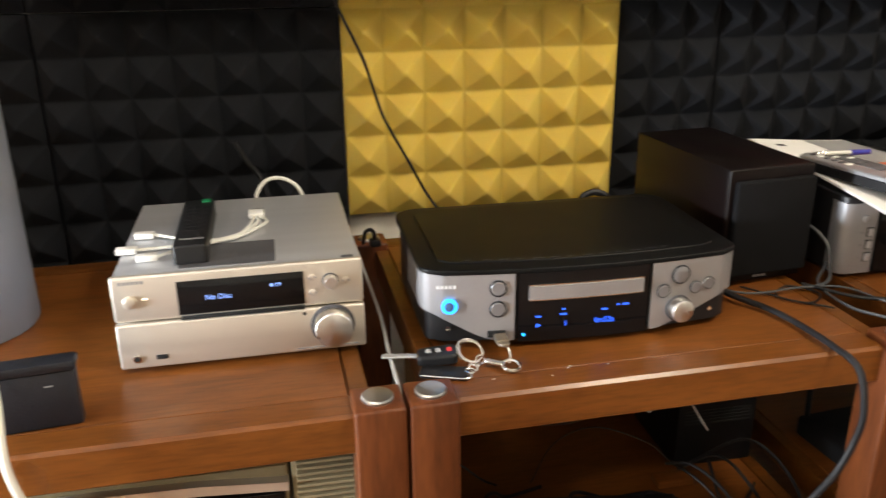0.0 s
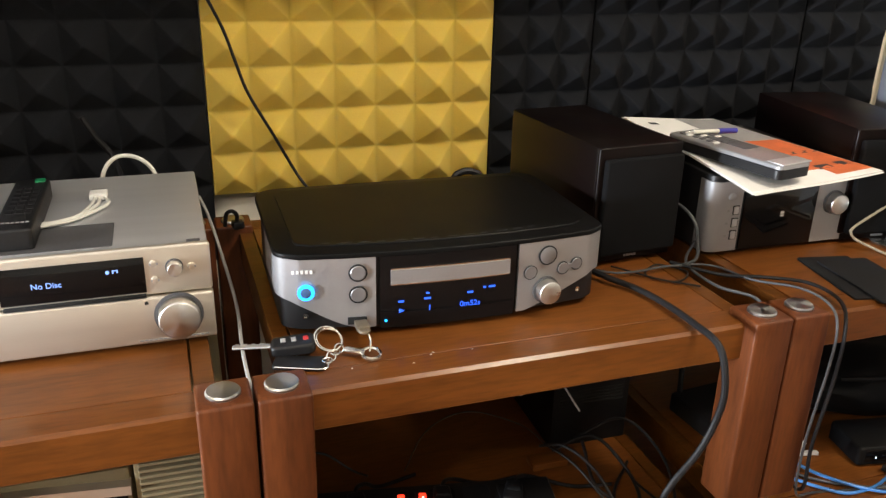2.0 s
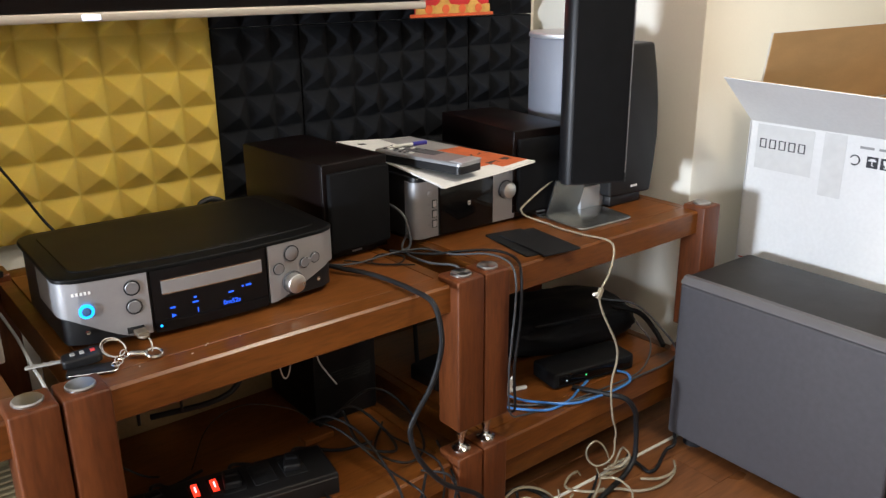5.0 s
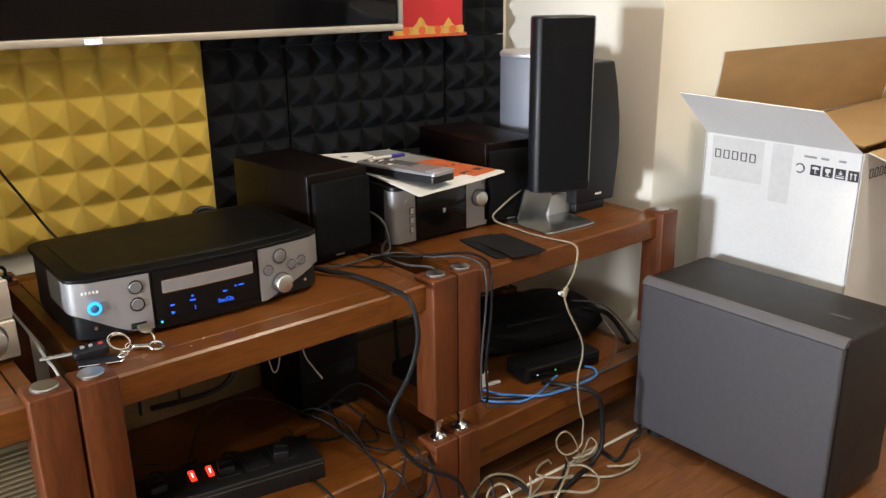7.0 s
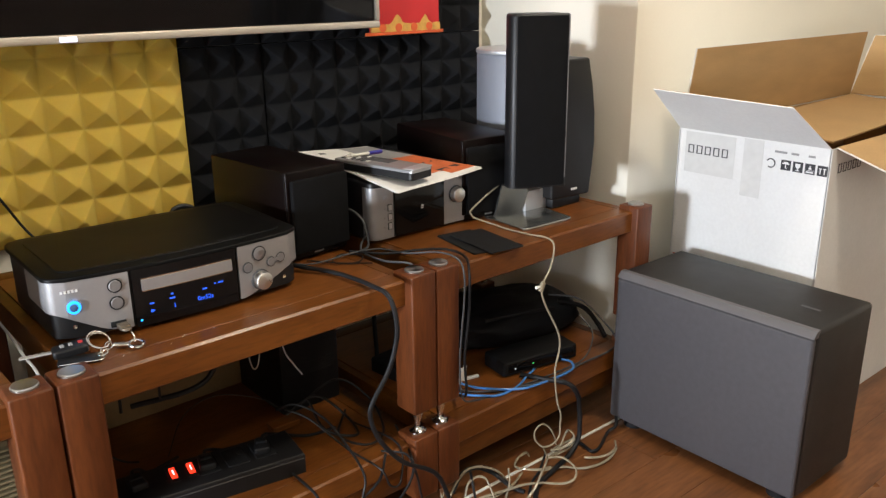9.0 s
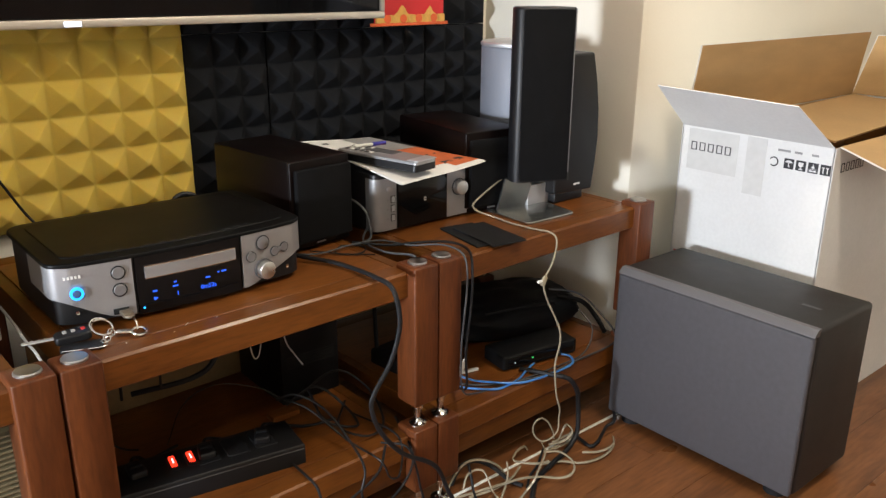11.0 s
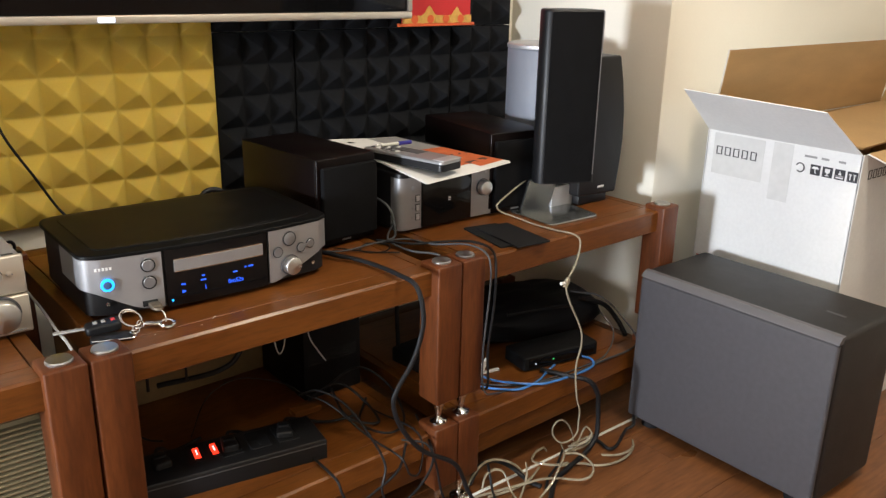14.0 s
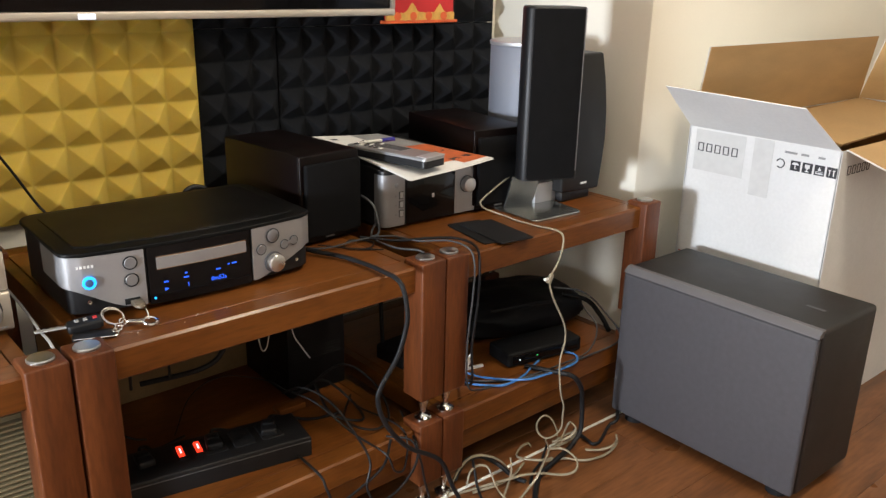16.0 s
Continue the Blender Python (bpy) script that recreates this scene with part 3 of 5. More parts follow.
for fx in (-0.115, 0.115):
    for fy in (0.04, 0.27):
        part("foot", turned([(0.016, 0), (0.018, 0.008)], pose(fx, fy, 0)), BLACK_SATIN, rec)

# black remote control and white charging leads on the receiver
ZR = SHELF + 0.1235
rem = thing("remote_control", pose(-0.072, 0.952, ZR, 0, 0, 1.0), "black remote control lying on the silver receiver", "remote control")
part("body", prism(rounded([(-0.0205, 0), (0.0205, 0), (0.0205, 0.195), (-0.0205, 0.195)], 0.005), 0.0, 0.024, 0.004), BLACK_SATIN, rem)
part("power_key", box(0.004, 0.178, 0.0232, 0.016, 0.192, 0.0256, 0.001), mat("green_key", (0.01, 0.20, 0.08), 0.4, vary=0.1, bump=0), rem, "small green key")
for r in range(7):
    for c in range(3):
        part("key", box(-0.014 + 0.0105 * c, 0.055 + 0.016 * r, 0.0236, -0.006 + 0.0105 * c, 0.065 + 0.016 * r, 0.0243, 0.0004, 1), BLACK_SATIN, rem)
part("brand_mark", joined(*[box(-0.013 + 0.005 * k, 0.022, 0.0240, -0.0095 + 0.005 * k, 0.026, 0.0243, 0) for k in range(6)]), INK_GREY, rem)
lead = thing("charging_cable", pose(0, 0, ZR), "white charging cables with plastic plugs lying on the receiver", "cable")
for off, end in ((0.0, (-0.157, 1.005)), (0.006, (-0.128, 0.975)), (-0.004, (-0.143, 1.062))):
    part("lead", tube([(0.004 + off, 1.118, 0.004), (0.004 + off * 2, 1.085, 0.003), (-0.018, 1.040 - off, 0.003), (-0.052, 1.022 - off, 0.003), (-0.092, (1.010 + end[1]) / 2 + 0.005, 0.003), (end[0] + 0.014, end[1], 0.004)], 0.0021), CABLE_WHITE, lead)
    part("plug", moved(box(-0.011, -0.0065, 0, 0.014, 0.0065, 0.008, 0.0015), pose(end[0], end[1], 0.0, 0, 0, 10 * off * 100)), WHITE_PLASTIC, lead, "white plastic plug")
part("plug", box(-0.008, 1.112, 0.0, 0.014, 1.136, 0.0085, 0.002), WHITE_PLASTIC, lead, "white plastic plug")
part("contact", box(-0.006, 1.136, 0.001, 0.012, 1.142, 0.007, 0.0006), BLACK_SATIN, lead)

# ---- black and silver music system ----
HW, BOW = 0.213, 0.019   # half width, and how far the front bows out


def front_y(x):
    return -0.014 + BOW * (x / HW) ** 2


def system_outline(grow=0.0):
    front = [(HW * k / 8, front_y(HW * k / 8)) for k in range(-7, 8)]
    pts = [(-HW - 0.006, 0.262), (-HW - 0.001, 0.016)] + front + [(HW - 0.001, 0.016), (HW - 0.006, 0.268)]
    rad = [0.040, 0.026] + [0] * len(front) + [0.026, 0.040]
    out = rounded(pts, rad, 7)
    if grow:
        n = len(out)
        turn_ = [(Vector(out[(k + 1) % n]) - Vector(out[k - 1])).normalized() for k in range(n)]
        out = [Vector(p) + Vector((d.y, -d.x)) * grow for p, d in zip(out, turn_)]
    return [Vector(p) for p in out]


def wrap_panel(outline, keep, low, high, thick):
    """A panel that follows an outline where keep(p) holds, between two heights given over x."""
    pts = [p for p in outline if keep(p)]
    bm = bmesh.new()
    cols = []
    for k, p in enumerate(pts):
        d = (pts[min(k + 1, len(pts) - 1)] - pts[max(k - 1, 0)]).normalized()
        q = p - Vector((d.y, -d.x)) * thick
        cols.append([bm.verts.new((*p, low(p))), bm.verts.new((*p, high(p))), bm.verts.new((*q, high(p))), bm.verts.new((*q, low(p)))])
    for a, c in zip(cols, cols[1:]):
        for i in range(4):
            bm.faces.new((a[i], a[(i + 1) % 4], c[(i + 1) % 4], c[i]))
    bm.faces.new(cols[0]), bm.faces.new(cols[-1][::-1])
    return bm


def dense(pts, step=0.004):
    out = []
    for a, c in zip(pts, pts[1:]):
        n = max(1, int((c - a).length / step))
        out += [a.lerp(c, k / n) for k in range(n)]
    return out + [pts[-1]]


sysm = thing("music_system", pose(0.4175, 0.895, SHELF, 0, 0, -0.8), "black and silver music system with a lit blue power ring", "music system")
LID = 0.107
part("body", prism(system_outline(-0.006), 0.010, LID - 0.006), BLACK_SATIN, sysm)
part("lid", prism(system_outline(0.0), LID - 0.0045, LID + 0.0015, 0.0025, 3), LID_BLACK, sysm, "black lid with rounded corners")
part("lid_panel", prism([Vector((p.x * 0.93, 0.012 + (p.y - 0.012) * 0.92 + 0.012)) for p in system_outline(-0.012)], LID + 0.0015, LID + 0.0032, 0.001, 1), LID_BLACK, sysm)
for k in range(13):
    part("touch_key_mark", box(-0.155 + 0.022 * k, 0.016 + 0.010 * ((k - 6) / 6) ** 2, LID + 0.0035, -0.155 + 0.022 * k + (0.014 if k % 3 else 0.009), 0.0175 + 0.010 * ((k - 6) / 6) ** 2, LID + 0.0036, 0), DARK_GREY, sysm)
ring = dense(system_outline(-0.0005))


def swoop(p):
    """The curved lower edge of the silver panels."""
    s = min(1, max(0, (abs(p.x) - 0.112) / 0.112))
    return 0.011 + 0.043 * (s * s * (3 - 2 * s)) if p.x < 0 else 0.010 + 0.040 * min(1, max(0, (p.x - 0.095) / 0.1)) ** 1.1


part("side_panel", wrap_panel(ring, lambda p: p.x < -0.0945 and p.y < 0.12, swoop, lambda p: LID - 0.0050, 0.004), SILVER_PLASTIC, sysm, "curved silver front panel")
part("side_panel", wrap_panel(ring, lambda p: p.x > 0.0835 and p.y < 0.12, swoop, lambda p: LID - 0.0050, 0.004), SILVER_PLASTIC, sysm, "curved silver front panel")
part("display", wrap_panel(ring, lambda p: -0.094 <= p.x <= 0.083 and p.y < 0.05, lambda p: 0.008, lambda p: LID - 0.0050, 0.004), BLACK_GLOSS, sysm, "glossy black display window")
tray_ring = dense(system_outline(0.0025))
part("tray_rim", wrap_panel(dense(system_outline(0.0012)), lambda p: -0.084 <= p.x <= 0.074 and p.y < 0.05, lambda p: 0.0645, lambda p: 0.0865, 0.002), CHROME, sysm, "polished rim round the tray")
part("disc_tray", wrap_panel(tray_ring, lambda p: -0.082 <= p.x <= 0.072 and p.y < 0.05, lambda p: 0.0665, lambda p: 0.0845, 0.003), SILVER_PLASTIC, sysm, "silver disc tray")


def on_front(x, z, out=0.0):
    slope = 2 * BOW * x / HW**2
    return pose(x, front_y(x) - 0.0007 - out, z, 0, 0, math.degrees(math.atan(slope)))


for bz in (0.0835, 0.0555):
    b_ = part("button", turned([(0.0092, 0), (0.0092, 0.001), (0.0084, 0.0016), (0.001, 0.0015)], on_front(-0.119, bz) @ pose(0, 0, 0, 90), 32), BUTTON_GREY, sysm)
    part("rim", turned([(0.0112, 0), (0.0112, 0.0008), (0.0100, 0.001)], on_front(-0.119, bz) @ pose(0, 0, 0, 90), 32), SLOT, b_)
pw = part("power_button", turned([(0.0062, 0), (0.0062, 0.0035), (0.005, 0.0042), (0.001, 0.0042)], on_front(-0.180, 0.062, 0.001) @ pose(0, 0, 0, 90), 28), BLUE_GLOW, sysm)
pw.data.materials[0] = mat("power_key", (0.05, 0.11, 0.25), 0.3, vary=0.05, bump=0)
part("light_ring", turned([(0.0074, 0), (0.0100, 0), (0.0100, 0.0026), (0.0074, 0.0026)], on_front(-0.180, 0.062, 0.001) @ pose(0, 0, 0, 90), 36), BLUE_GLOW, pw, "glowing blue ring")
part("brand_mark", joined(*[moved(box(-0.0016, -0.0003, 0, 0.0016, 0.001, 0.0042, 0), on_front(-0.194 + 0.0052 * k, 0.0850)) for k in range(5)]), INK_WHITE, sysm)
part("headphone_jack", turned([(0.0034, 0), (0.0034, 0.0016), (0.0022, 0.0016), (0.0022, 0.0004)], on_front(-0.181, 0.029, -0.004) @ pose(0, 0, 0, 90), 20), CHROME, sysm)
part("headphone_jack", turned([(0.0034, 0), (0.0034, 0.0016), (0.0022, 0.0016), (0.0022, 0.0004)], on_front(0.172, 0.028, -0.002) @ pose(0, 0, 0, 90), 20), CHROME, sysm)
part("usb_socket", moved(box(-0.0115, -0.0012, 0, 0.0115, 0.004, 0.009, 0.0004), on_front(-0.1205, 0.0165)), SLOT, sysm)
for bx_, bz, br in ((0.124, 0.083, 0.0115), (0.1005, 0.0625, 0.0085), (0.147, 0.0625, 0.0078), (0.1665, 0.0660, 0.0078)):
    b_ = part("button", turned([(br, 0), (br, 0.0010), (br * 0.92, 0.0016), (br * 0.1, 0.0015)], on_front(bx_, bz) @ pose(0, 0, 0, 90), 30), BUTTON_GREY, sysm)
    part("rim", turned([(br * 1.13, 0), (br * 1.13, 0.0009), (br * 1.02, 0.0011)], on_front(bx_, bz) @ pose(0, 0, 0, 90), 30), SLOT, b_)
part("button_bridge", joined(moved(box(-0.006, -0.0014, -0.0034, 0.006, 0.001, 0.0034, 0.0005), on_front(0.1567, 0.0642) @ pose(0, 0, 0, 0, -10, 0))), BUTTON_GREY, sysm)
knob("volume_knob", 0.0155, 0.015, on_front(0.1235, 0.036), sysm, SPUN_FRONT, "polished volume knob")
for tx, tz, word, size in ((0.0065, 0.0285, "0m52s", 0.0102), (-0.0345, 0.0275, "1", 0.0105)):
    part("display_text", moved(lettering(word, size), on_front(tx, tz, 0.0006)), DISPLAY_BLUE, sysm, "glowing blue figures")
for tx, tz, w_ in ((-0.071, 0.0415, 0.007), (-0.0365, 0.050, 0.004), (-0.039, 0.043, 0.0085), (0.016, 0.0455, 0.0075), (0.037, 0.0500, 0.003), (0.044, 0.0500, 0.0085)):
    part("display_mark", moved(box(0, -0.0010, 0, w_, 0, 0.0022, 0), on_front(tx, tz)), DISPLAY_BLUE, sysm)
part("play_mark", moved(prism([(0, 0), (0.0065, 0.0028), (0, 0.0056)], 0, 0.001), on_front(-0.070, 0.0275, 0.0) @ pose(0, 0, 0, 90)), DISPLAY_BLUE, sysm)
part("indicator_light", turned([(0.0018, 0), (0.0018, 0.001)], on_front(-0.086, 0.0185) @ pose(0, 0, 0, 90), 12), BLUE_GLOW, sysm)
for fx in (-0.16, 0.16):
    for fy in (0.05, 0.23):
        part("foot", turned([(0.017, 0), (0.019, 0.010)], pose(fx, fy, 0)), BLACK_SATIN, sysm)

# ---- small bookshelf speakers, disc player ----


def bookshelf(m, w, d, h, label):
    s = thing("bookshelf_speaker", m, label, "speaker", "small dark wood speakers")
    part("cabinet", box(0, 0, 0.004, w, d, h, 0.003, 2), CABINET_WOOD, s)
    part("grille", box(0.006, -0.019, 0.018, w - 0.002, -0.0076, h - 0.016, 0.004, 3), BLACK_CLOTH, s, "black cloth grille")
    part("baffle", box(-0.001, -0.0075, 0.0155, w + 0.001, -0.0005, h, 0.0035, 3), CABINET_WOOD, s, "dark glossy front frame")
    part("base_trim", box(0, -0.004, 0.004, w, -0.0008, 0.015, 0.001), CABINET_WOOD, s)
    part("brand_mark", joined(*[box(w * 0.42 + 0.0045 * k, -0.0048, 0.008, w * 0.42 + 0.0035 + 0.0045 * k, -0.0035, 0.0115, 0) for k in range(5)]), INK_GREY, s)
    for fx in (0.02, w - 0.02):
        for fy in (0.03, d - 0.03):
            part("foot", turned([(0.008, 0), (0.008, 0.004)], pose(fx, fy, 0), 14), BLACK_MATT, s)
    return s


bookshelf(pose(0.672, 1.020, SHELF, 0, 0, 5.5), 0.142, 0.262, 0.180, "dark wood bookshelf speaker with black cloth grille")
bookshelf(pose(1.112, 1.012, SHELF, 0, 0, -7), 0.150, 0.285, 0.188, "dark wood bookshelf speaker beside the disc player")

dvd = thing("disc_player", pose(0.862, 1.006, SHELF, 0, 0, 0.3), "small silver and black disc player under a magazine", "disc player")
DO = rounded([(0.0, 0.29), (0.0, 0.0), (0.268, 0.0), (0.268, 0.29)], [0.006, 0.020, 0.012, 0.006], 8)
part("body", prism([Vector((0.134 + (p.x - 0.134) * 0.985, 0.145 + (p.y - 0.145) * 0.985)) for p in DO], 0.006, 0.128, 0.003), BLACK_SATIN, dvd)
dring = dense([Vector(p) for p in DO])
part("front_panel", wrap_panel(dring, lambda p: p.x < 0.060 and p.y < 0.035, lambda p: 0.006, lambda p: 0.118, 0.004), SILVER_PLASTIC, dvd, "silver front panel with small keys")
part("front_panel", wrap_panel(dring, lambda p: p.x > 0.196 and p.y < 0.012, lambda p: 0.006, lambda p: 0.122, 0.004), SILVER_PLASTIC, dvd, "silver front panel with a round knob")
part("display", box(0.0605, -0.0005, 0.006, 0.1955, 0.003, 0.124, 0.0006), BLACK_GLOSS, dvd, "glossy black front window")
part("format_mark", joined(box(0.130, -0.0010, 0.055, 0.1365, -0.0005, 0.058, 0), box(0.130, -0.0010, 0.0595, 0.1365, -0.0005, 0.0635, 0)), INK_WHITE, dvd)
part("tray_mark", box(0.125, -0.0010, 0.110, 0.150, -0.0005, 0.113, 0), INK_GREY, dvd)
knob("volume_knob", 0.0165, 0.016, pose(0.229, -0.0002, 0.071), dvd, SPUN_FRONT, "round polished knob")
for bx_, bz in ((0.215, 0.108), (0.238, 0.108), (0.036, 0.094)):
    part("button", turned([(0.006, 0), (0.006, 0.002), (0.0045, 0.003), (0.001, 0.003)], pose(bx_, -0.0002, bz, 90), 20), SILVER_PLASTIC, dvd)
for k, bz in enumerate((0.066, 0.046, 0.026)):
    part("key", box(0.042, -0.003, bz, 0.0505, 0.001, bz + 0.0125, 0.001, 1), BRUSHED, dvd)
    part("key_gap", box(0.0410, -0.0012, bz - 0.001, 0.0515, 0.0005, bz + 0.0135, 0), SLOT, dvd)
    part("key_mark", box(0.031, -0.0009, bz + 0.004, 0.035, 0.0, bz + 0.007, 0), INK_GREY, dvd)
part("display_screw", turned([(0.010, 0.128), (0.010, 0.131), (0.006, 0.133)], pose(0.035, 0.04, 0), 20), CHROME, dvd)
for fx in (0.03, 0.238):
    for fy in (0.04, 0.25):
        part("foot", turned([(0.012, 0), (0.012, 0.006)], pose(fx, fy, 0), 16), BLACK_MATT, dvd)

# magazine, silver remote control and pen on the disc player
mag = thing("magazine", pose(0, 0, 0), "open white and orange magazine lying on the disc player", "magazine")
MC = [(0.868, 0.922, 0.7135), (1.118, 0.950, 0.716), (1.062, 1.305, 0.722), (0.868, 1.302, 0.724)]


def curl(u, v):
    return -0.007 * math.sin(math.pi * u) * (1 - v) + 0.003 * math.sin(3 * u + 2 * v) - 0.006 * (1 - u) ** 4 * (1 - v) ** 2 + 0.006 * v * (1 - u)


for k in range(4):
    part("page", sheet([(x + 0.003 * math.sin(3.1 * k + i), y + 0.004 * math.cos(2.3 * k + i), z + 0.0010 * k) for i, (x, y, z) in enumerate(MC)], 0.0006, 10, curl), PAPER, mag)


def on_page(u0, v0, u1, v1, material, name):
    a, b_, c, d = (Vector(p) + Vector((0, 0, 0.0040)) for p in MC)
    at = lambda u, v: (a * (1 - u) + b_ * u) * (1 - v) + (d * (1 - u) + c * u) * v
    cor = [(u0, v0), (u1, v0), (u1, v1), (u0, v1)]
    part(name, sheet([at(*p) for p in cor], 0.0004, 6, lambda u, v: curl(u0 + (u1 - u0) * u, v0 + (v1 - v0) * v)), material, mag)


on_page(0.40, 0.13, 0.985, 0.56, PAPER_ORANGE, "printed_picture")
on_page(0.70, 0.05, 0.99, 0.128, PAPER_ORANGE, "printed_picture")
on_page(0.55, 0.565, 0.985, 0.98, INK_GREY, "printed_picture")
on_page(0.66, 0.33, 0.985, 0.36, INK, "print_mark")
for u0, v0, u1, v1 in ((0.68, 0.12, 0.80, 0.17), (0.86, 0.13, 0.94, 0.18), (0.20, 0.50, 0.27, 0.54), (0.30, 0.46, 0.37, 0.49), (0.14, 0.86, 0.22, 0.89), (0.10, 0.60, 0.14, 0.64), (0.46, 0.12, 0.53, 0.14), (0.25, 0.72, 0.31, 0.74)):
    on_page(u0, v0, u1, v1, INK, "print_mark")
sr = thing("remote_control", pose(0.917, 1.037, 0.7262, 0, 0, 11.6), "silver-grey remote control lying on the magazine", "remote control")
part("base", moved(prism(rounded([(-0.033, -0.108), (0.033, -0.108), (0.036, 0.110), (-0.036, 0.110)], 0.010), 0.0, 0.0145, 0.002), Matrix.Identity(4)), BLACK_SATIN, sr)
part("top_shell", prism(rounded([(-0.032, -0.109), (0.032, -0.109), (0.037, 0.111), (-0.037, 0.111)], 0.010), 0.0145, 0.0210, 0.003), SILVER_PLASTIC, sr, "silver-grey upper shell")
part("end_cap", box(-0.029, -0.1085, 0.0205, 0.031, -0.080, 0.0225, 0.001), BRUSHED, sr)
part("key_field", box(-0.006, -0.02, 0.0207, 0.026, 0.090, 0.0217, 0.0006), DARK_GREY, sr)
for r_ in range(6):
    for c in range(3):
        part("key", box(-0.024 + 0.017 * c, 0.022 + 0.014 * r_, 0.0207, -0.013 + 0.017 * c, 0.029 + 0.014 * r_, 0.0229, 0.001, 1), WHITE_PLASTIC if (r_ + c) % 4 == 0 else DARK_GREY, sr)
pen = thing("pen", pose(0.908, 1.112, 0.7460, 0, 0, -4), "blue and clear ballpoint pen on the remote control", "pen")
part("barrel", moved(rod(0.0035, 0.0035, 0.045, seg=12), pose(-0.02, 0, 0.006, 0, 90, 0)), CABLE_WHITE, pen)
part("cap", moved(rod(0.0046, 0.0044, 0.032, seg=12), pose(0.0252, 0, 0.006, 0, 90, 0)), PEN_BLUE, pen, "blue pen cap")
part("tip", moved(rod(0.001, 0.004, 0.014, seg=12), pose(-0.034, 0, 0.006, 0, 90, 0)), CHROME, pen)

# ---- tall speakers at the end of the racks ----
ct = thing("centre_speaker", pose(1.236, 0.898, SHELF, 0, 0, -24.4), "tall black speaker standing upright on a metal stand", "speaker")
CO = rounded([(-0.0725, 0.0), (0.0725, 0.0), (0.060, 0.085), (-0.046, 0.085)], [0.034, 0.008, 0.015, 0.020], 8)
part("cabinet", prism([Vector(p) for p in CO], 0.080, 0.455, 0.006), BLACK_SATIN, ct)
part("grille", moved(prism(rounded([(-0.050, 0.084), (0.0645, 0.084), (0.0645, 0.451), (-0.050, 0.451)], 0.006), 0.0, 0.004, 0.001), pose(0, 0.0005, 0, 90)), BLACK_CLOTH, ct, "black cloth grille")
part("edge_trim", box(0.0655, -0.0025, 0.10, 0.0680, 0.004, 0.452, 0.0008), BUTTON_GREY, ct, "thin silver edge strip")
def beside(x, y):
    return tuple((ct.matrix_world.inverted() @ Vector((x, y, SHELF)))[:2])


part("stand_plate", prism(rounded([beside(1.168, 0.862), beside(1.318, 0.858), beside(1.338, 1.004), beside(1.172, 1.006)], 0.016), 0.0, 0.005, 0.002), STAND_GREY, ct, "rounded brushed steel base plate")
part("stand_neck", sheet([(*beside(1.188, 0.985), 0.004), (*beside(1.272, 0.978), 0.004), (*beside(1.268, 0.950), 0.084), (*beside(1.186, 0.958), 0.084)], 0.005, 2), STAND_GREY, ct, "flat metal neck of the stand")

sp = thing("speaker", pose(1.40, 0.935, SHELF), "black speaker with a bowed side on a low foot", "speaker")
SO = [(-0.070, 0.026), (0.064, 0.022), (0.073, 0.09), (0.078, 0.15), (0.074, 0.22), (0.062, 0.29), (0.046, 0.350), (-0.070, 0.350)]
part("cabinet", moved(prism(rounded([Vector(p) for p in SO], 0.008), 0.0, 0.10, 0.006), pose(0, 0.10, 0, 90)), BLACK_SATIN, sp)
part("foot", box(-0.055, 0.012, 0.0, 0.045, 0.092, 0.024, 0.004), BLACK_SATIN, sp)
part("bracket", box(-0.128, 0.030, 0.0, -0.056, 0.085, 0.052, 0.003), BRUSHED, sp, "pale metal bracket beside the foot")
part("brand_mark", joined(*[box(-0.004 + 0.0056 * k, -0.0008, 0.0405, 0.0004 + 0.0056 * k, 0.001, 0.0455, 0) for k in range(4)]), INK_WHITE, sp)


def column(x, y, label):
    c = thing("column_speaker", pose(x, y, SHELF), label, "speaker", "tall metal column speakers")
    part("cylinder", turned([(0.098, 0.0), (0.100, 0.004), (0.100, 0.348), (0.098, 0.352)], seg=56), GREY_METAL, c)
    part("top_rim", turned([(0.101, 0.352), (0.102, 0.354), (0.102, 0.360), (0.099, 0.363)], seg=56), BRUSHED, c)
    return c


column(1.420, 1.150, "tall round grey metal column speaker")
column(-0.405, 1.105, "tall round grey metal column speaker")

plates = ((1.028, 0.878, SHELF, -9), (1.047, 0.855, SHELF + 0.0035, -6))
for k, (x, y, z, a) in enumerate(plates):
    p_ = thing("bracket_plate", pose(x, y, z, 0, 0, a), "thin black plate lying on the rack", "plate", "thin black plates")
    part("plate", prism(rounded([(-0.042, -0.070), (0.042, -0.070), (0.042, 0.078), (-0.042, 0.078)], 0.004), 0, 0.003, 0.0006, 1), BLACK_MATT, p_)
    for hx, hy in ((0.025, -0.055), (-0.03, 0.06)):
        part("screw_hole", prism(rounded([(hx - 0.008, hy - 0.0025), (hx + 0.008, hy - 0.0025), (hx + 0.008, hy + 0.0025), (hx - 0.008, hy + 0.0025)], 0.002), 0.003, 0.0032), SLOT, p_)

nb = thing("power_adapter", pose(-0.235, 0.805, SHELF, 0, 0, 7), "dark navy plastic box with a ribbed top on the rack", "box")
part("body", box(-0.13, 0.0, 0.0, 0.05, 0.020, 0.066, 0.003), NAVY, nb)
part("lid", box(-0.132, -0.003, 0.0665, 0.052, 0.023, 0.078, 0.003), NAVY, nb)
part("scuff", box(0.018, -0.0006, 0.050, 0.026, 0.0, 0.0515, 0), INK_GREY, nb)

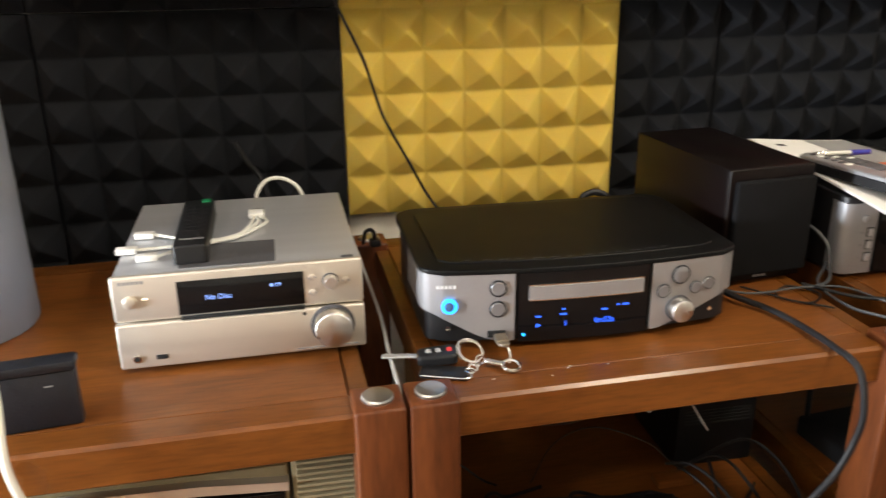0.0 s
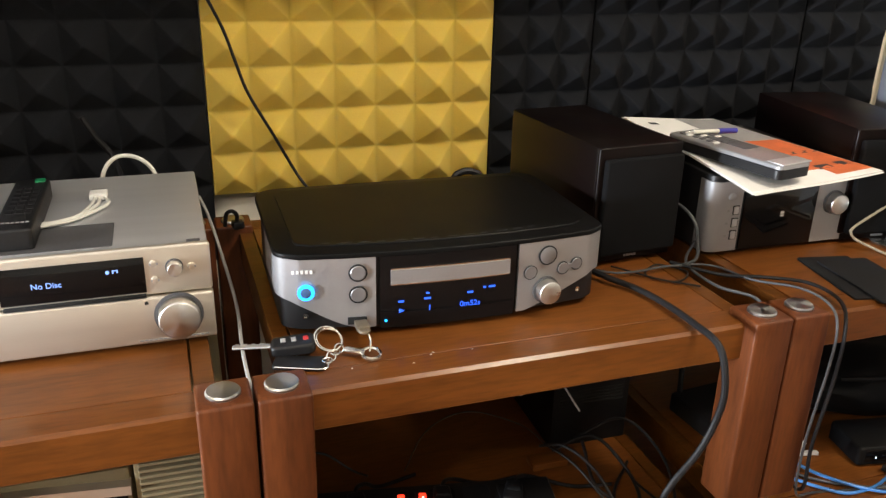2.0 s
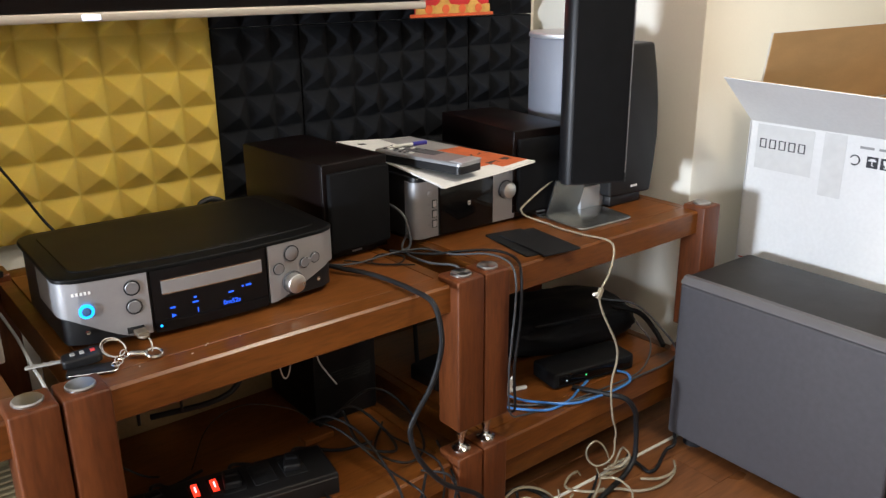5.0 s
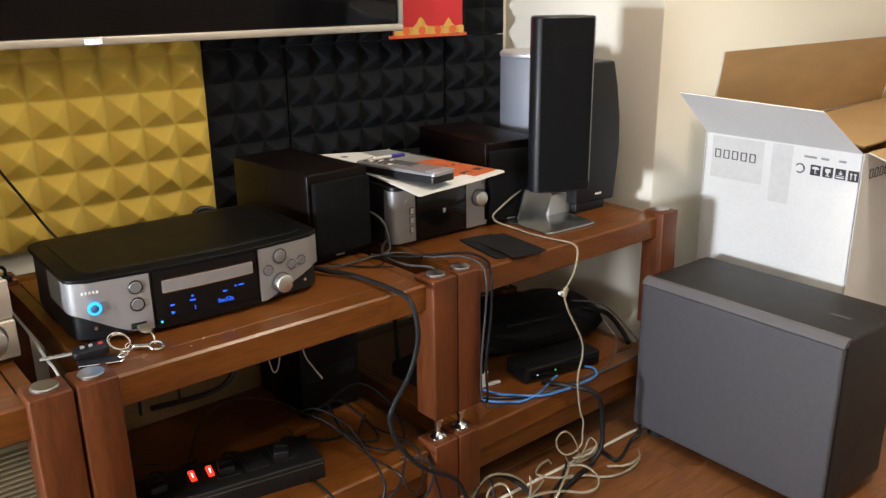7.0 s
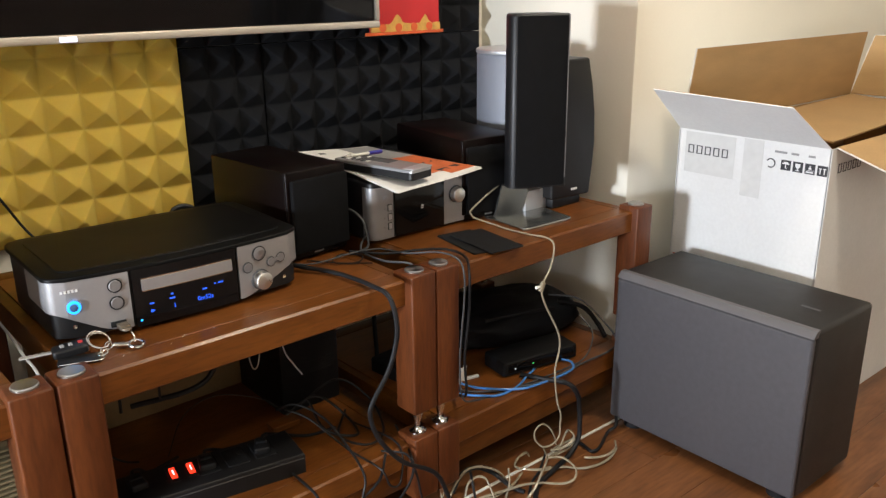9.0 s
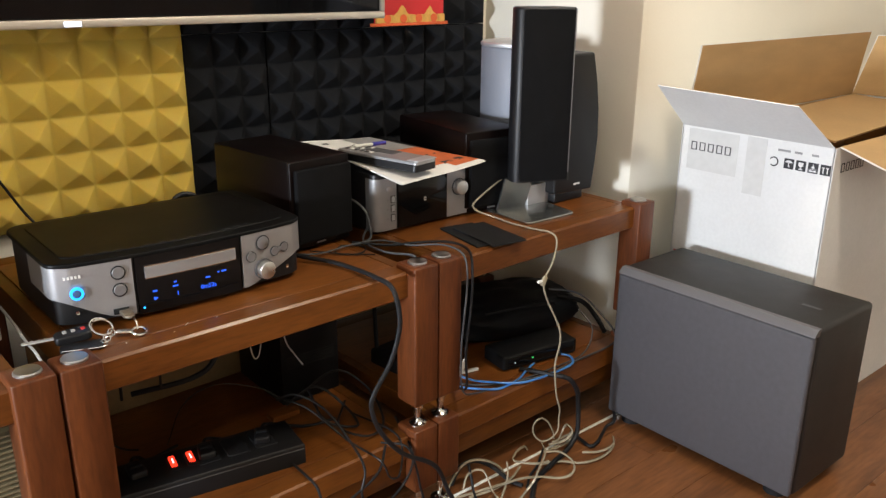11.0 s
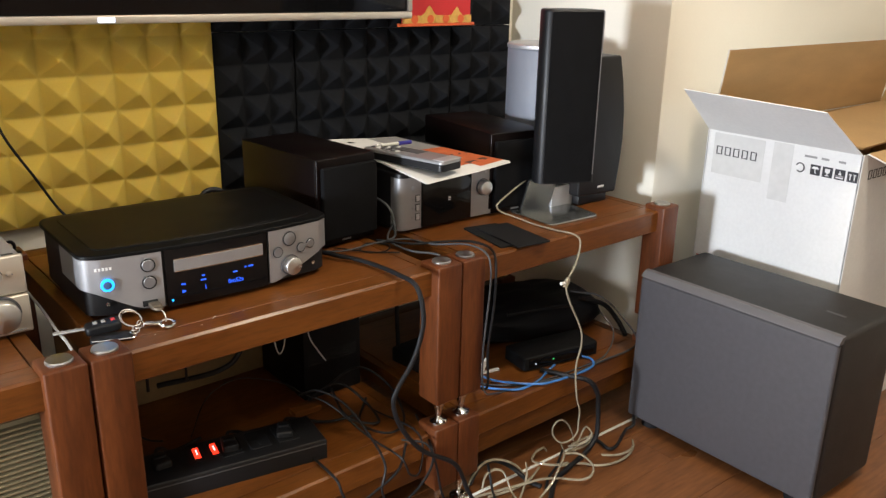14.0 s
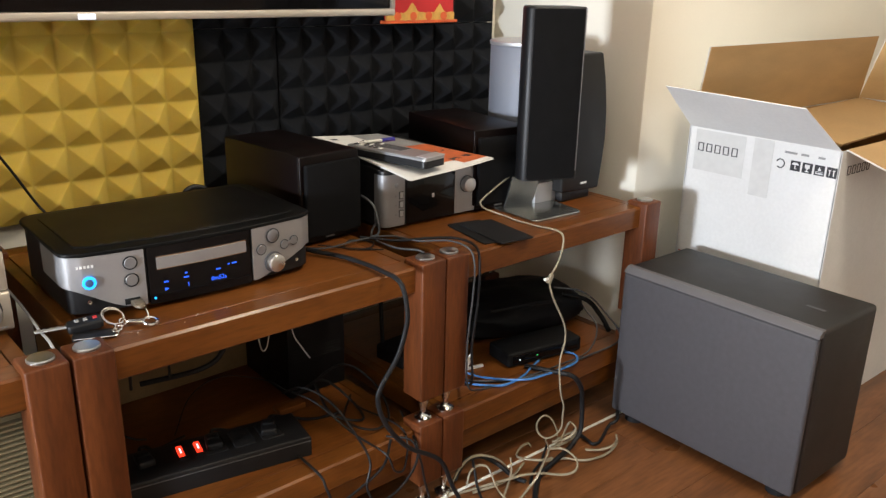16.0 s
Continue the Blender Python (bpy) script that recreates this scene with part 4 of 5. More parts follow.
# ---- subwoofer ----
sub = thing("subwoofer", pose(1.402, 0.311, FLOOR), "large grey-fronted black subwoofer standing on the floor", "subwoofer")
part("cabinet", box(0.016, 0, 0.020, 0.254, 0.478, 0.398, 0.010, 3), SUB_BLACK, sub)
part("front_grille", box(0.0, 0.002, 0.022, 0.0155, 0.476, 0.384, 0.010, 4), SUB_GREY, sub, "grey front grille")
part("front_trim", moved(prism([(0.0015, 0.3845), (0.0025, 0.388), (0.014, 0.3985), (0.026, 0.3995), (0.026, 0.3845)], 0.0, 0.474, 0.0), pose(0, 0.476, 0, 90)), SUB_TRIM, sub, "paler grey bevelled upper edge")
part("badge", box(0.118, 0.050, 0.3980, 0.127, 0.092, 0.3985, 0.0002, 1), DARK_GREY, sub, "small dark badge on the top")
for fx, fy in ((0.04, 0.05), (0.04, 0.43), (0.22, 0.05), (0.22, 0.43)):
    part("foot", turned([(0.024, 0), (0.022, 0.020)], pose(fx, fy, 0), 20), BLACK_MATT, sub)

# ---- carton ----
BX0, BX1, BY0, BY1, BZ = 1.715, 2.64, 0.470, 0.858, 0.747
carton = thing("carton", pose(0, 0, 0), "large open white cardboard carton with brown inside", "carton")
T = 0.006


def two_ply(name, outer, depth_dir, label=""):
    """A white outer ply with a brown inner ply behind it."""
    a = [Vector(p) for p in outer]
    nrm = (a[1] - a[0]).cross(a[3] - a[0]).normalized()
    s = 1 if nrm.dot(Vector(depth_dir)) > 0 else -1
    o = part(name, sheet(a if s > 0 else a[::-1], 0.002, 4), CARTON_WHITE, carton, label)
    mid = sum(a, Vector()) / 4
    inner = [p + (mid - p).normalized() * 0.004 + nrm * s * 0.0022 for p in a]
    part("inner_ply", sheet(inner if s > 0 else inner[::-1], 0.0016, 4), CARTON_BROWN, o, "brown cardboard inside")
    return o


two_ply("side", [(BX0, BY0 - 0.002, FLOOR), (BX0, BY1 + 0.002, FLOOR), (BX0, BY1 + 0.002, BZ), (BX0, BY0 - 0.002, BZ)], (1, 0, 0))
two_ply("side", [(BX0, BY0, FLOOR), (BX1, BY0, FLOOR), (BX1, BY0, BZ), (BX0, BY0, BZ)], (0, 1, 0))
two_ply("side", [(BX0, BY1, FLOOR), (BX1, BY1, FLOOR), (BX1, BY1, BZ), (BX0, BY1, BZ)], (0, -1, 0))
two_ply("side", [(BX1, BY0, FLOOR), (BX1, BY1, FLOOR), (BX1, BY1, BZ), (BX1, BY0, BZ)], (-1, 0, 0))
part("bottom", box(BX0 + T, BY0 + T, FLOOR + 0.001, BX1 - T, BY1 - T, FLOOR + 0.008, 0), CARTON_BROWN, carton)
two_ply("flap", [(BX0, BY0 + 0.002, BZ), (BX0, BY1, BZ), (1.574, BY1 - 0.012, 0.856), (1.560, BY0 + 0.02, 0.850)], (0.6, 0, 0.8), "white flap bent outwards")
two_ply("flap", [(BX0 + 0.004, BY1, BZ + 0.001), (BX1, BY1, BZ + 0.001), (BX1 - 0.02, 0.822, 0.945), (1.700, 0.822, 0.945)], (0, -1, 0), "flap standing up with its brown inside showing")
two_ply("flap", [(BX1, BY0, BZ), (BX1, BY1, BZ), (BX1 + 0.05, BY1 - 0.03, 0.93), (BX1 + 0.05, BY0 + 0.02, 0.93)], (-1, 0, 0.2), "flap standing up at the far end")
two_ply("flap", [(BX0 + 0.02, BY0, BZ), (BX1, BY0, BZ), (BX1 - 0.03, 0.335, 0.680), (1.80, 0.335, 0.680)], (0, -0.4, 0.8), "flap folded down over the side")
part("insert", sheet([(2.00, 0.60, 0.705), (BX1 - 0.02, 0.60, 0.715), (BX1 - 0.02, 0.845, 0.735), (2.02, 0.845, 0.730)], 0.005, 4, lambda u, v: 0.012 * u), CARTON_BROWN, carton, "brown inner cardboard panel")
# print and tape on the end that faces the racks (a logo as plain bars, handling marks as plain signs)


def on_end(y0, z0, y1, z1, material, name, out=0.0006):
    part(name, box(BX0 - out - 0.0004, min(y0, y1), z0, BX0 - out, max(y0, y1), z1, 0), material, carton)


for k in range(5):
    y = 0.829 - 0.0235 * k
    on_end(y, 0.708, y - 0.0165, 0.710, INK, "logo_bar")
    on_end(y, 0.689, y - 0.0165, 0.691, INK, "logo_bar")
    on_end(y, 0.691, y - 0.003, 0.708, INK, "logo_bar")
    on_end(y - 0.0135, 0.691, y - 0.0165, 0.708, INK, "logo_bar")
part("tape", box(BX0 - 0.0005, 0.700, 0.640, BX0 - 0.0001, 0.838, 0.742, 0), TAPE, carton, "clear adhesive tape")
part("tape", box(BX0 - 0.0009, 0.628, 0.606, BX0 - 0.0005, 0.678, 0.744, 0), TAPE, carton, "clear adhesive tape")
for k in range(4):
    y = 0.582 - 0.0285 * k
    on_end(y, 0.6845, y - 0.0235, 0.7080, INK, "handling_mark")
    s0, s1 = BX0 - 0.0016, BX0 - 0.0011
    sign = {0: [(0.0035, 0.6935, 0.020, 0.6965), (0.0065, 0.6965, 0.017, 0.6990), (0.0105, 0.6840, 0.0125, 0.6935), (0.0125, 0.6840, 0.0155, 0.6855)],
            1: [(0.0060, 0.6910, 0.0175, 0.6990), (0.0085, 0.6885, 0.015, 0.6910), (0.0107, 0.6845, 0.0128, 0.6885), (0.0075, 0.6825, 0.016, 0.6845)],
            2: [(0.0030, 0.6825, 0.0205, 0.6855), (0.0030, 0.6875, 0.0205, 0.6885), (0.0085, 0.6905, 0.015, 0.6945), (0.0107, 0.6945, 0.0128, 0.6990)],
            3: [(0.0060, 0.6835, 0.0080, 0.6965), (0.0155, 0.6835, 0.0175, 0.6965), (0.0040, 0.6950, 0.0100, 0.6970), (0.0135, 0.6950, 0.0195, 0.6970)]}[k]
    part("mark_sign", joined(*[box(s0, y - q, lo + 0.005, s1, y - p, hi + 0.005, 0) for p, lo, q, hi in sign]), INK_WHITE, carton)
part("recycle_mark", moved(tube([(0, 0.010 * math.cos(a), 0.010 * math.sin(a)) for a in [0.4 + 0.5 * k for k in range(11)]], 0.0014, 6, 3), pose(BX0 - 0.001, 0.607, 0.696)), INK, carton)
for y0, w_ in ((0.600, 0.030), (0.560, 0.018), (0.520, 0.016)):
    on_end(y0, 0.722, y0 - w_, 0.727, INK_GREY, "print_bar")
on_end(0.851, 0.415, 0.815, 0.418, RED_RUBBER, "red_print"), on_end(0.818, 0.395, 0.815, 0.418, RED_RUBBER, "red_print")
for k in range(5):
    x = 1.755 + 0.0235 * k
    part("logo_bar", joined(box(x, BY0 - 0.001, 0.688, x + 0.0165, BY0 - 0.0005, 0.690, 0), box(x, BY0 - 0.001, 0.707, x + 0.0165, BY0 - 0.0005, 0.709, 0), box(x, BY0 - 0.001, 0.690, x + 0.003, BY0 - 0.0005, 0.707, 0), box(x + 0.0135, BY0 - 0.001, 0.690, x + 0.0165, BY0 - 0.0005, 0.707, 0)), INK, carton)

# ---- on and in the racks: leads, keys, power strip, devices ----


def cable(name, points, r, material, label, seg=8):
    return whole(name, tube(points, r, seg), material, label, "cable")


cable("power_cable", [(0.60, 1.10, 0.602), (0.645, 1.00, 0.596), (0.668, 0.955, 0.592), (0.692, 0.915, 0.590), (0.704, 0.865, 0.590), (0.708, 0.800, 0.591), (0.713, 0.748, 0.582), (0.714, 0.728, 0.534), (0.708, 0.728, 0.490), (0.690, 0.728, 0.448), (0.660, 0.730, 0.405), (0.652, 0.731, 0.375), (0.670, 0.731, 0.322), (0.720, 0.731, 0.256), (0.795, 0.725, 0.200), (0.833, 0.722, 0.117), (0.862, 0.690, 0.064), (0.95, 0.62, 0.0625), (1.06, 0.60, 0.0625)], 0.0045, CABLE_BLACK, "thick black power cable hanging over the rack edge", 10)
cable("speaker_cable", [(0.60, 1.08, 0.600), (0.68, 0.975, 0.590), (0.782, 0.972, 0.590), (0.845, 0.960, 0.589), (0.872, 0.900, 0.589), (0.897, 0.834, 0.602), (0.905, 0.785, 0.598), (0.899, 0.760, 0.575), (0.899, 0.760, 0.520), (0.894, 0.762, 0.455), (0.892, 0.765, 0.390), (0.912, 0.780, 0.300), (1.00, 0.830, 0.2440), (1.10, 0.815, 0.2440), (1.22, 0.808, 0.2440), (1.33, 0.815, 0.2440), (1.40, 0.850, 0.275), (1.405, 0.90, 0.31)], 0.0019, CABLE_GREY, "thin grey cable looping over two racks")
cable("speaker_cable", [(0.86, 1.03, 0.600), (0.816, 0.981, 0.587), (0.811, 0.897, 0.5875), (0.838, 0.845, 0.588), (0.8395, 0.83, 0.56), (0.8395, 0.83, 0.50)], 0.0023, CABLE_GREY, "thin grey cable running into the gap between racks")
cable("power_cable", [(0.79, 0.985, 0.590), (0.84, 0.93, 0.588), (0.896, 0.900, 0.590), (0.943, 0.866, 0.590), (0.940, 0.805, 0.591), (0.912, 0.760, 0.575), (0.910, 0.758, 0.500), (0.900, 0.760, 0.400), (0.925, 0.785, 0.300), (0.99, 0.90, 0.247), (1.06, 0.99, 0.246)], 0.0027, CABLE_BLACK, "black cable hanging over the rack edge")
cable("speaker_wire", [(0.70, 1.0, 0.5868), (0.76, 0.93, 0.5858), (0.80, 0.955, 0.5858), (0.77, 0.99, 0.5858), (0.735, 0.955, 0.5858), (0.79, 0.905, 0.5858)], 0.0014, CABLE_BLACK, "thin black wire curled on the rack")
cable("speaker_wire", [(0.826, 1.08, 0.66), (0.836, 1.04, 0.655), (0.842, 1.012, 0.640), (0.843, 1.0, 0.615), (0.838, 0.990, 0.5885), (0.80, 0.975, 0.5865)], 0.0026, CABLE_GREY, "grey wire beside the small speaker")
cable("wall_wire", [(0.120, 1.396, 1.05), (0.150, 1.396, 0.975), (0.188, 1.396, 0.892), (0.206, 1.396, 0.835), (0.223, 1.396, 0.783), (0.261, 1.394, 0.710), (0.301, 1.39, 0.634), (0.33, 1.33, 0.605), (0.36, 1.20, 0.60)], 0.0027, CABLE_BLACK, "black wire hanging in front of the yellow foam")
cable("wall_wire", [(-0.035, 1.396, 0.755), (-0.018, 1.394, 0.722), (0.004, 1.39, 0.690), (0.020, 1.33, 0.65), (0.03, 1.25, 0.63)], 0.0048, CABLE_BLACK, "black wire hanging in front of the dark foam")
cable("white_cable", [(-0.006, 1.245, 0.675), (0.002, 1.250, 0.708), (0.020, 1.255, 0.725), (0.045, 1.255, 0.724), (0.066, 1.250, 0.708), (0.078, 1.245, 0.675)], 0.0030, CABLE_WHITE, "white cable arching behind the receiver")
cable("white_cable", [(0.130, 1.245, 0.66), (0.141, 1.20, 0.640), (0.154, 1.105, 0.607), (0.1615, 0.995, 0.592), (0.1600, 0.90, 0.588), (0.1600, 0.84, 0.588), (0.1645, 0.81, 0.560), (0.1645, 0.80, 0.500)], 0.0022, CABLE_PALE, "pale grey cable dropping into the gap between racks")
adapter = thing("wall_plug", pose(0.185, 1.262, 0.5985, 0, 0, 8), "black plug with a short cord on the rack corner", "plug")
part("body", box(-0.010, -0.010, 0, 0.008, 0.010, 0.012, 0.003), BLACK_SATIN, adapter)
part("cord", tube([(-0.002, 0, 0.010), (-0.003, -0.006, 0.024), (-0.010, -0.009, 0.032), (-0.018, -0.005, 0.027), (-0.021, 0.0, 0.006)], 0.0032), CABLE_BLACK, adapter)
cable("power_cord_loop", [(0.50, 1.175, 0.61), (0.515, 1.195, 0.670), (0.530, 1.200, 0.684), (0.550, 1.200, 0.684), (0.565, 1.195, 0.670), (0.575, 1.175, 0.61)], 0.0055, CABLE_BLACK, "black cord looping up behind the music system")

# clear flex from the tall speaker
flex = thing("clear_flex", pose(0, 0, 0), "clear pale twin flex hanging to a tangle on the floor", "cable")
part("flex", tube([(1.262, 0.990, 0.690), (1.224, 0.985, 0.668), (1.166, 0.983, 0.643), (1.118, 0.981, 0.6185), (1.112, 0.979, 0.609), (1.122, 0.976, 0.598), (1.145, 0.962, 0.5870), (1.146, 0.930, 0.5862), (1.143, 0.895, 0.5862), (1.150, 0.835, 0.5862), (1.158, 0.785, 0.5868), (1.146, 0.757, 0.576), (1.132, 0.754, 0.534), (1.108, 0.753, 0.500), (1.118, 0.753, 0.460), (1.162, 0.753, 0.383), (1.170, 0.753, 0.341), (1.158, 0.753, 0.290), (1.168, 0.753, 0.216), (1.188, 0.758, 0.170), (1.193, 0.763, 0.14), (1.193, 0.764, 0.11), (1.179, 0.771, 0.09), (1.16, 0.782, 0.085), (1.147, 0.794, 0.10), (1.144, 0.795, 0.125), (1.159, 0.79, 0.14), (1.183, 0.788, 0.125), (1.204, 0.788, 0.09), (1.219, 0.796, 0.062)], 0.0022), CABLE_CLEAR, flex)
part("connector", moved(box(-0.005, -0.004, -0.011, 0.005, 0.004, 0.011, 0.002), pose(1.107, 0.752, 0.500, 0, 25, 0)), CABLE_CLEAR, flex)
part("connector_end", moved(rod(0.0035, 0.003, 0.010, seg=12), pose(1.090, 0.752, 0.5015, 0, 90, 0)), WHITE_PLASTIC, flex)
rnd = random.Random(11)
TWIN = (
    [(0.86, 0.775, 0.060), (0.888, 0.796, 0.062), (0.906, 0.799, 0.085), (0.928, 0.794, 0.11), (0.955, 0.788, 0.115), (0.985, 0.778, 0.105), (1.012, 0.771, 0.085), (1.026, 0.762, 0.062)],
    [(1.138, 0.75, 0.08), (1.158, 0.723, 0.085), (1.158, 0.689, 0.082), (1.146, 0.669, 0.078), (1.124, 0.659, 0.074), (1.102, 0.671, 0.068), (1.071, 0.698, 0.07), (1.03, 0.715, 0.075), (0.994, 0.724, 0.075), (0.96, 0.746, 0.065), (0.88, 0.77, 0.060)],
    [(1.179, 0.776, 0.07), (1.205, 0.754, 0.08), (1.225, 0.747, 0.10), (1.233, 0.768, 0.105), (1.236, 0.782, 0.09), (1.193, 0.765, 0.07), (1.153, 0.758, 0.07)],
    [(1.179, 0.759, 0.066), (1.221, 0.756, 0.07), (1.25, 0.764, 0.075), (1.235, 0.771, 0.075), (1.192, 0.776, 0.07)],
    [(1.117, 0.719, 0.08), (1.085, 0.723, 0.085), (1.062, 0.747, 0.085), (1.06, 0.773, 0.08), (1.09, 0.792, 0.08), (1.123, 0.80, 0.075), (1.131, 0.798, 0.065)],
    [(1.10, 0.74, 0.066), (1.157, 0.721, 0.062), (1.186, 0.691, 0.061), (1.22, 0.676, 0.061), (1.263, 0.674, 0.061), (1.307, 0.688, 0.061), (1.335, 0.712, 0.061)],
    [(1.226, 0.714, 0.061), (1.25, 0.69, 0.064), (1.28, 0.682, 0.066), (1.31, 0.69, 0.064)],
    [(1.02, 0.753, 0.10), (1.008, 0.737, 0.085), (0.987, 0.724, 0.064), (0.95, 0.700, 0.060)],
    [(1.06, 0.75, 0.075), (1.017, 0.736, 0.07), (0.975, 0.738, 0.062), (0.91, 0.752, 0.060)],
    [(0.916, 0.777, 0.064), (0.929, 0.782, 0.088), (0.951, 0.781, 0.095), (0.963, 0.766, 0.095), (0.963, 0.75, 0.08), (0.959, 0.727, 0.062), (0.95, 0.69, 0.060)],
    [(0.95, 0.665, 0.060), (1.007, 0.686, 0.062), (1.041, 0.692, 0.075), (1.065, 0.702, 0.085), (1.121, 0.734, 0.09), (1.153, 0.773, 0.085)])
for k, line in enumerate(TWIN):
    for side in (0.0, 0.0034):
        part("strand", tube([(x + 0.5 * side, y + 0.8 * side, z) for x, y, z in line], 0.0019, 8, 8), CABLE_CLEAR, flex)
for pts, r in (
    ([(0.942, 0.791, 0.11), (0.939, 0.779, 0.085), (0.927, 0.755, 0.062), (0.91, 0.72, 0.060)], 0.003),
    ([(0.90, 0.80, 0.07), (0.93, 0.805, 0.10), (0.966, 0.797, 0.105), (1.0, 0.782, 0.085), (1.012, 0.754, 0.07), (1.018, 0.737, 0.062), (1.028, 0.712, 0.061)], 0.005),
    ([(1.15, 0.85, 0.2465), (1.18, 0.79, 0.2465), (1.205, 0.752, 0.242), (1.232, 0.747, 0.205), (1.243, 0.751, 0.17), (1.246, 0.75, 0.13), (1.239, 0.746, 0.09), (1.20, 0.737, 0.070), (1.136, 0.725, 0.064), (1.071, 0.709, 0.062), (1.035, 0.686, 0.062), (0.98, 0.64, 0.062)], 0.0058),
    ([(1.146, 0.763, 0.08), (1.099, 0.736, 0.07), (1.062, 0.723, 0.064), (1.03, 0.70, 0.061)], 0.003),
    ([(1.271, 0.79, 0.062), (1.265, 0.75, 0.061), (1.262, 0.722, 0.060), (1.287, 0.721, 0.061), (1.347, 0.745, 0.068), (1.375, 0.744, 0.075), (1.43, 0.79, 0.080)], 0.004)):
    cable("power_cable", pts, r, CABLE_BLACK, "black cable lying on the floor among clear flex")
whole("cable_cover", box(0.845, 0.777, FLOOR, 1.44, 0.784, FLOOR + 0.004, 0.0015), CABLE_WHITE, "straight white cable cover on the floor under the rack", "cable cover")

# keys on the USB stick of the music system
keys = thing("car_keys", pose(0, 0, SHELF), "car key with black fob, rings and a leather tag", "keys")
fob = part("fob", moved(prism(rounded([(-0.027, -0.013), (0.024, -0.016), (0.026, 0.014), (-0.025, 0.013)], 0.009), 0, 0.012, 0.004), pose(0.217, 0.867, 0.0055, 4, -4, -4)), BLACK_SATIN, keys, "black plastic key fob")
for fx, mt in ((0.205, INK_GREY), (0.217, INK_GREY), (0.231, RED_RUBBER)):
    part("fob_key", moved(box(-0.003, -0.004, 0, 0.003, 0.004, 0.0022, 0.0008, 1), pose(fx, 0.865, 0.0175, 4, -4, -4)), mt, fob)
part("blade", moved(joined(box(-0.046, -0.0045, 0, 0, 0.0040, 0.0025, 0.0008, 1), *[box(-0.043 + 0.009 * k, 0.0036, 0.0002, -0.039 + 0.009 * k, 0.0058, 0.0022, 0) for k in range(4)]), pose(0.194, 0.870, 0.0095, 0, 0, -9)), BRUSHED, keys, "steel key blade")
part("tag", moved(prism(rounded([(-0.030, -0.013), (0.030, -0.016), (0.030, 0.013), (-0.028, 0.012)], 0.006), 0, 0.004, 0.001), pose(0.219, 0.838, 0.0005, 0, 0, -15)), BLACK_SATIN, keys, "black leather key tag")
part("tag_edge", tube([(0.190, 0.833, 0.0035), (0.217, 0.823, 0.0035), (0.244, 0.815, 0.0035), (0.252, 0.828, 0.0035)], 0.0011, 6), CHROME, keys)


def ring_of(cx, cy, cz, r, tilt, thick):
    return tube([tuple(pose(cx, cy, cz, tilt, 0, 20) @ Vector((r * math.cos(a), r * math.sin(a), 0))) for a in [2 * math.pi * k / 12 for k in range(13)]], thick, 6, 4)


part("split_ring", ring_of(0.257, 0.866, 0.013, 0.0165, 35, 0.0013), CHROME, keys)
part("split_ring", ring_of(0.259, 0.868, 0.011, 0.0155, 30, 0.0013), CHROME, keys)
for k in range(4):
    part("chain_link", ring_of(0.250 + 0.006 * k, 0.832 + 0.008 * k, 0.004, 0.0056, 60 * (k % 2), 0.0011), CHROME, keys)
part("clasp", joined(moved(box(-0.014, -0.0052, -0.003, 0.010, 0.0052, 0.003, 0.0025), pose(0.284, 0.842, 0.006, 0, 0, -32)), ring_of(0.301, 0.831, 0.006, 0.0105, 10, 0.0023)), CHROME, keys, "silver snap clasp")
part("strap", tube([(0.300, 0.834, 0.007), (0.304, 0.848, 0.013), (0.303, 0.862, 0.019)], 0.0012, 6), CHROME, keys)
part("usb_stick", joined(box(0.2915, 0.864, 0.017, 0.3075, 0.884, 0.0245, 0.0015), rod(0.0075, 0.0075, 0.004, pose(0.2995, 0.862, 0.0185), 20, 0.001)), STICK_METAL, keys, "small dull metal USB stick in its socket")

flecks = random.Random(5)
chips = joined(*[moved(box(-0.0013, -0.0005, 0, 0.0013, 0.0005, 0.0005, 0), pose(0.27 + flecks.uniform(0, 0.16), 0.812 + flecks.uniform(-0.012, 0.016), SHELF + 0.0003, 0, 0, flecks.uniform(-40, 40))) for _ in range(5)])
tagged(solid("paint_flecks", chips, INK_WHITE), "small white paint flecks scattered on the rack top", "flecks", kind="stuff")

# power strip on the lower shelf
LOW = 0.240
strip = thing("power_strip", pose(0.171, 0.905, LOW, 0, 0, -9), "black power strip with two lit red switches", "power strip")
part("body", prism([(0, 0.0), (0.412, 0.0), (0.412, 0.100), (0, 0.100)], 0.0, 0.040, 0.004), BLACK_SATIN, strip)
part("edge_line", box(0.002, -0.0012, 0.030, 0.410, -0.0002, 0.0318, 0), DARK_GREY, strip)
for k in range(2):
    part("switch_frame", box(0.178 + 0.031 * k, 0.034, 0.0398, 0.197 + 0.031 * k, 0.084, 0.0408, 0.0004, 1), SLOT, strip)
    sw = part("switch", moved(box(-0.005, -0.015, 0, 0.005, 0.015, 0.005, 0.001), pose(0.1875 + 0.031 * k, 0.059, 0.0395, 5)), RED_GLOW, strip, "lit red switch")
    part("switch_mark", moved(box(-0.0012, -0.007, 0.005, 0.0012, 0.007, 0.0054, 0), pose(0.1875 + 0.031 * k, 0.059, 0.0395, 5)), WHITE_GLOW, sw)
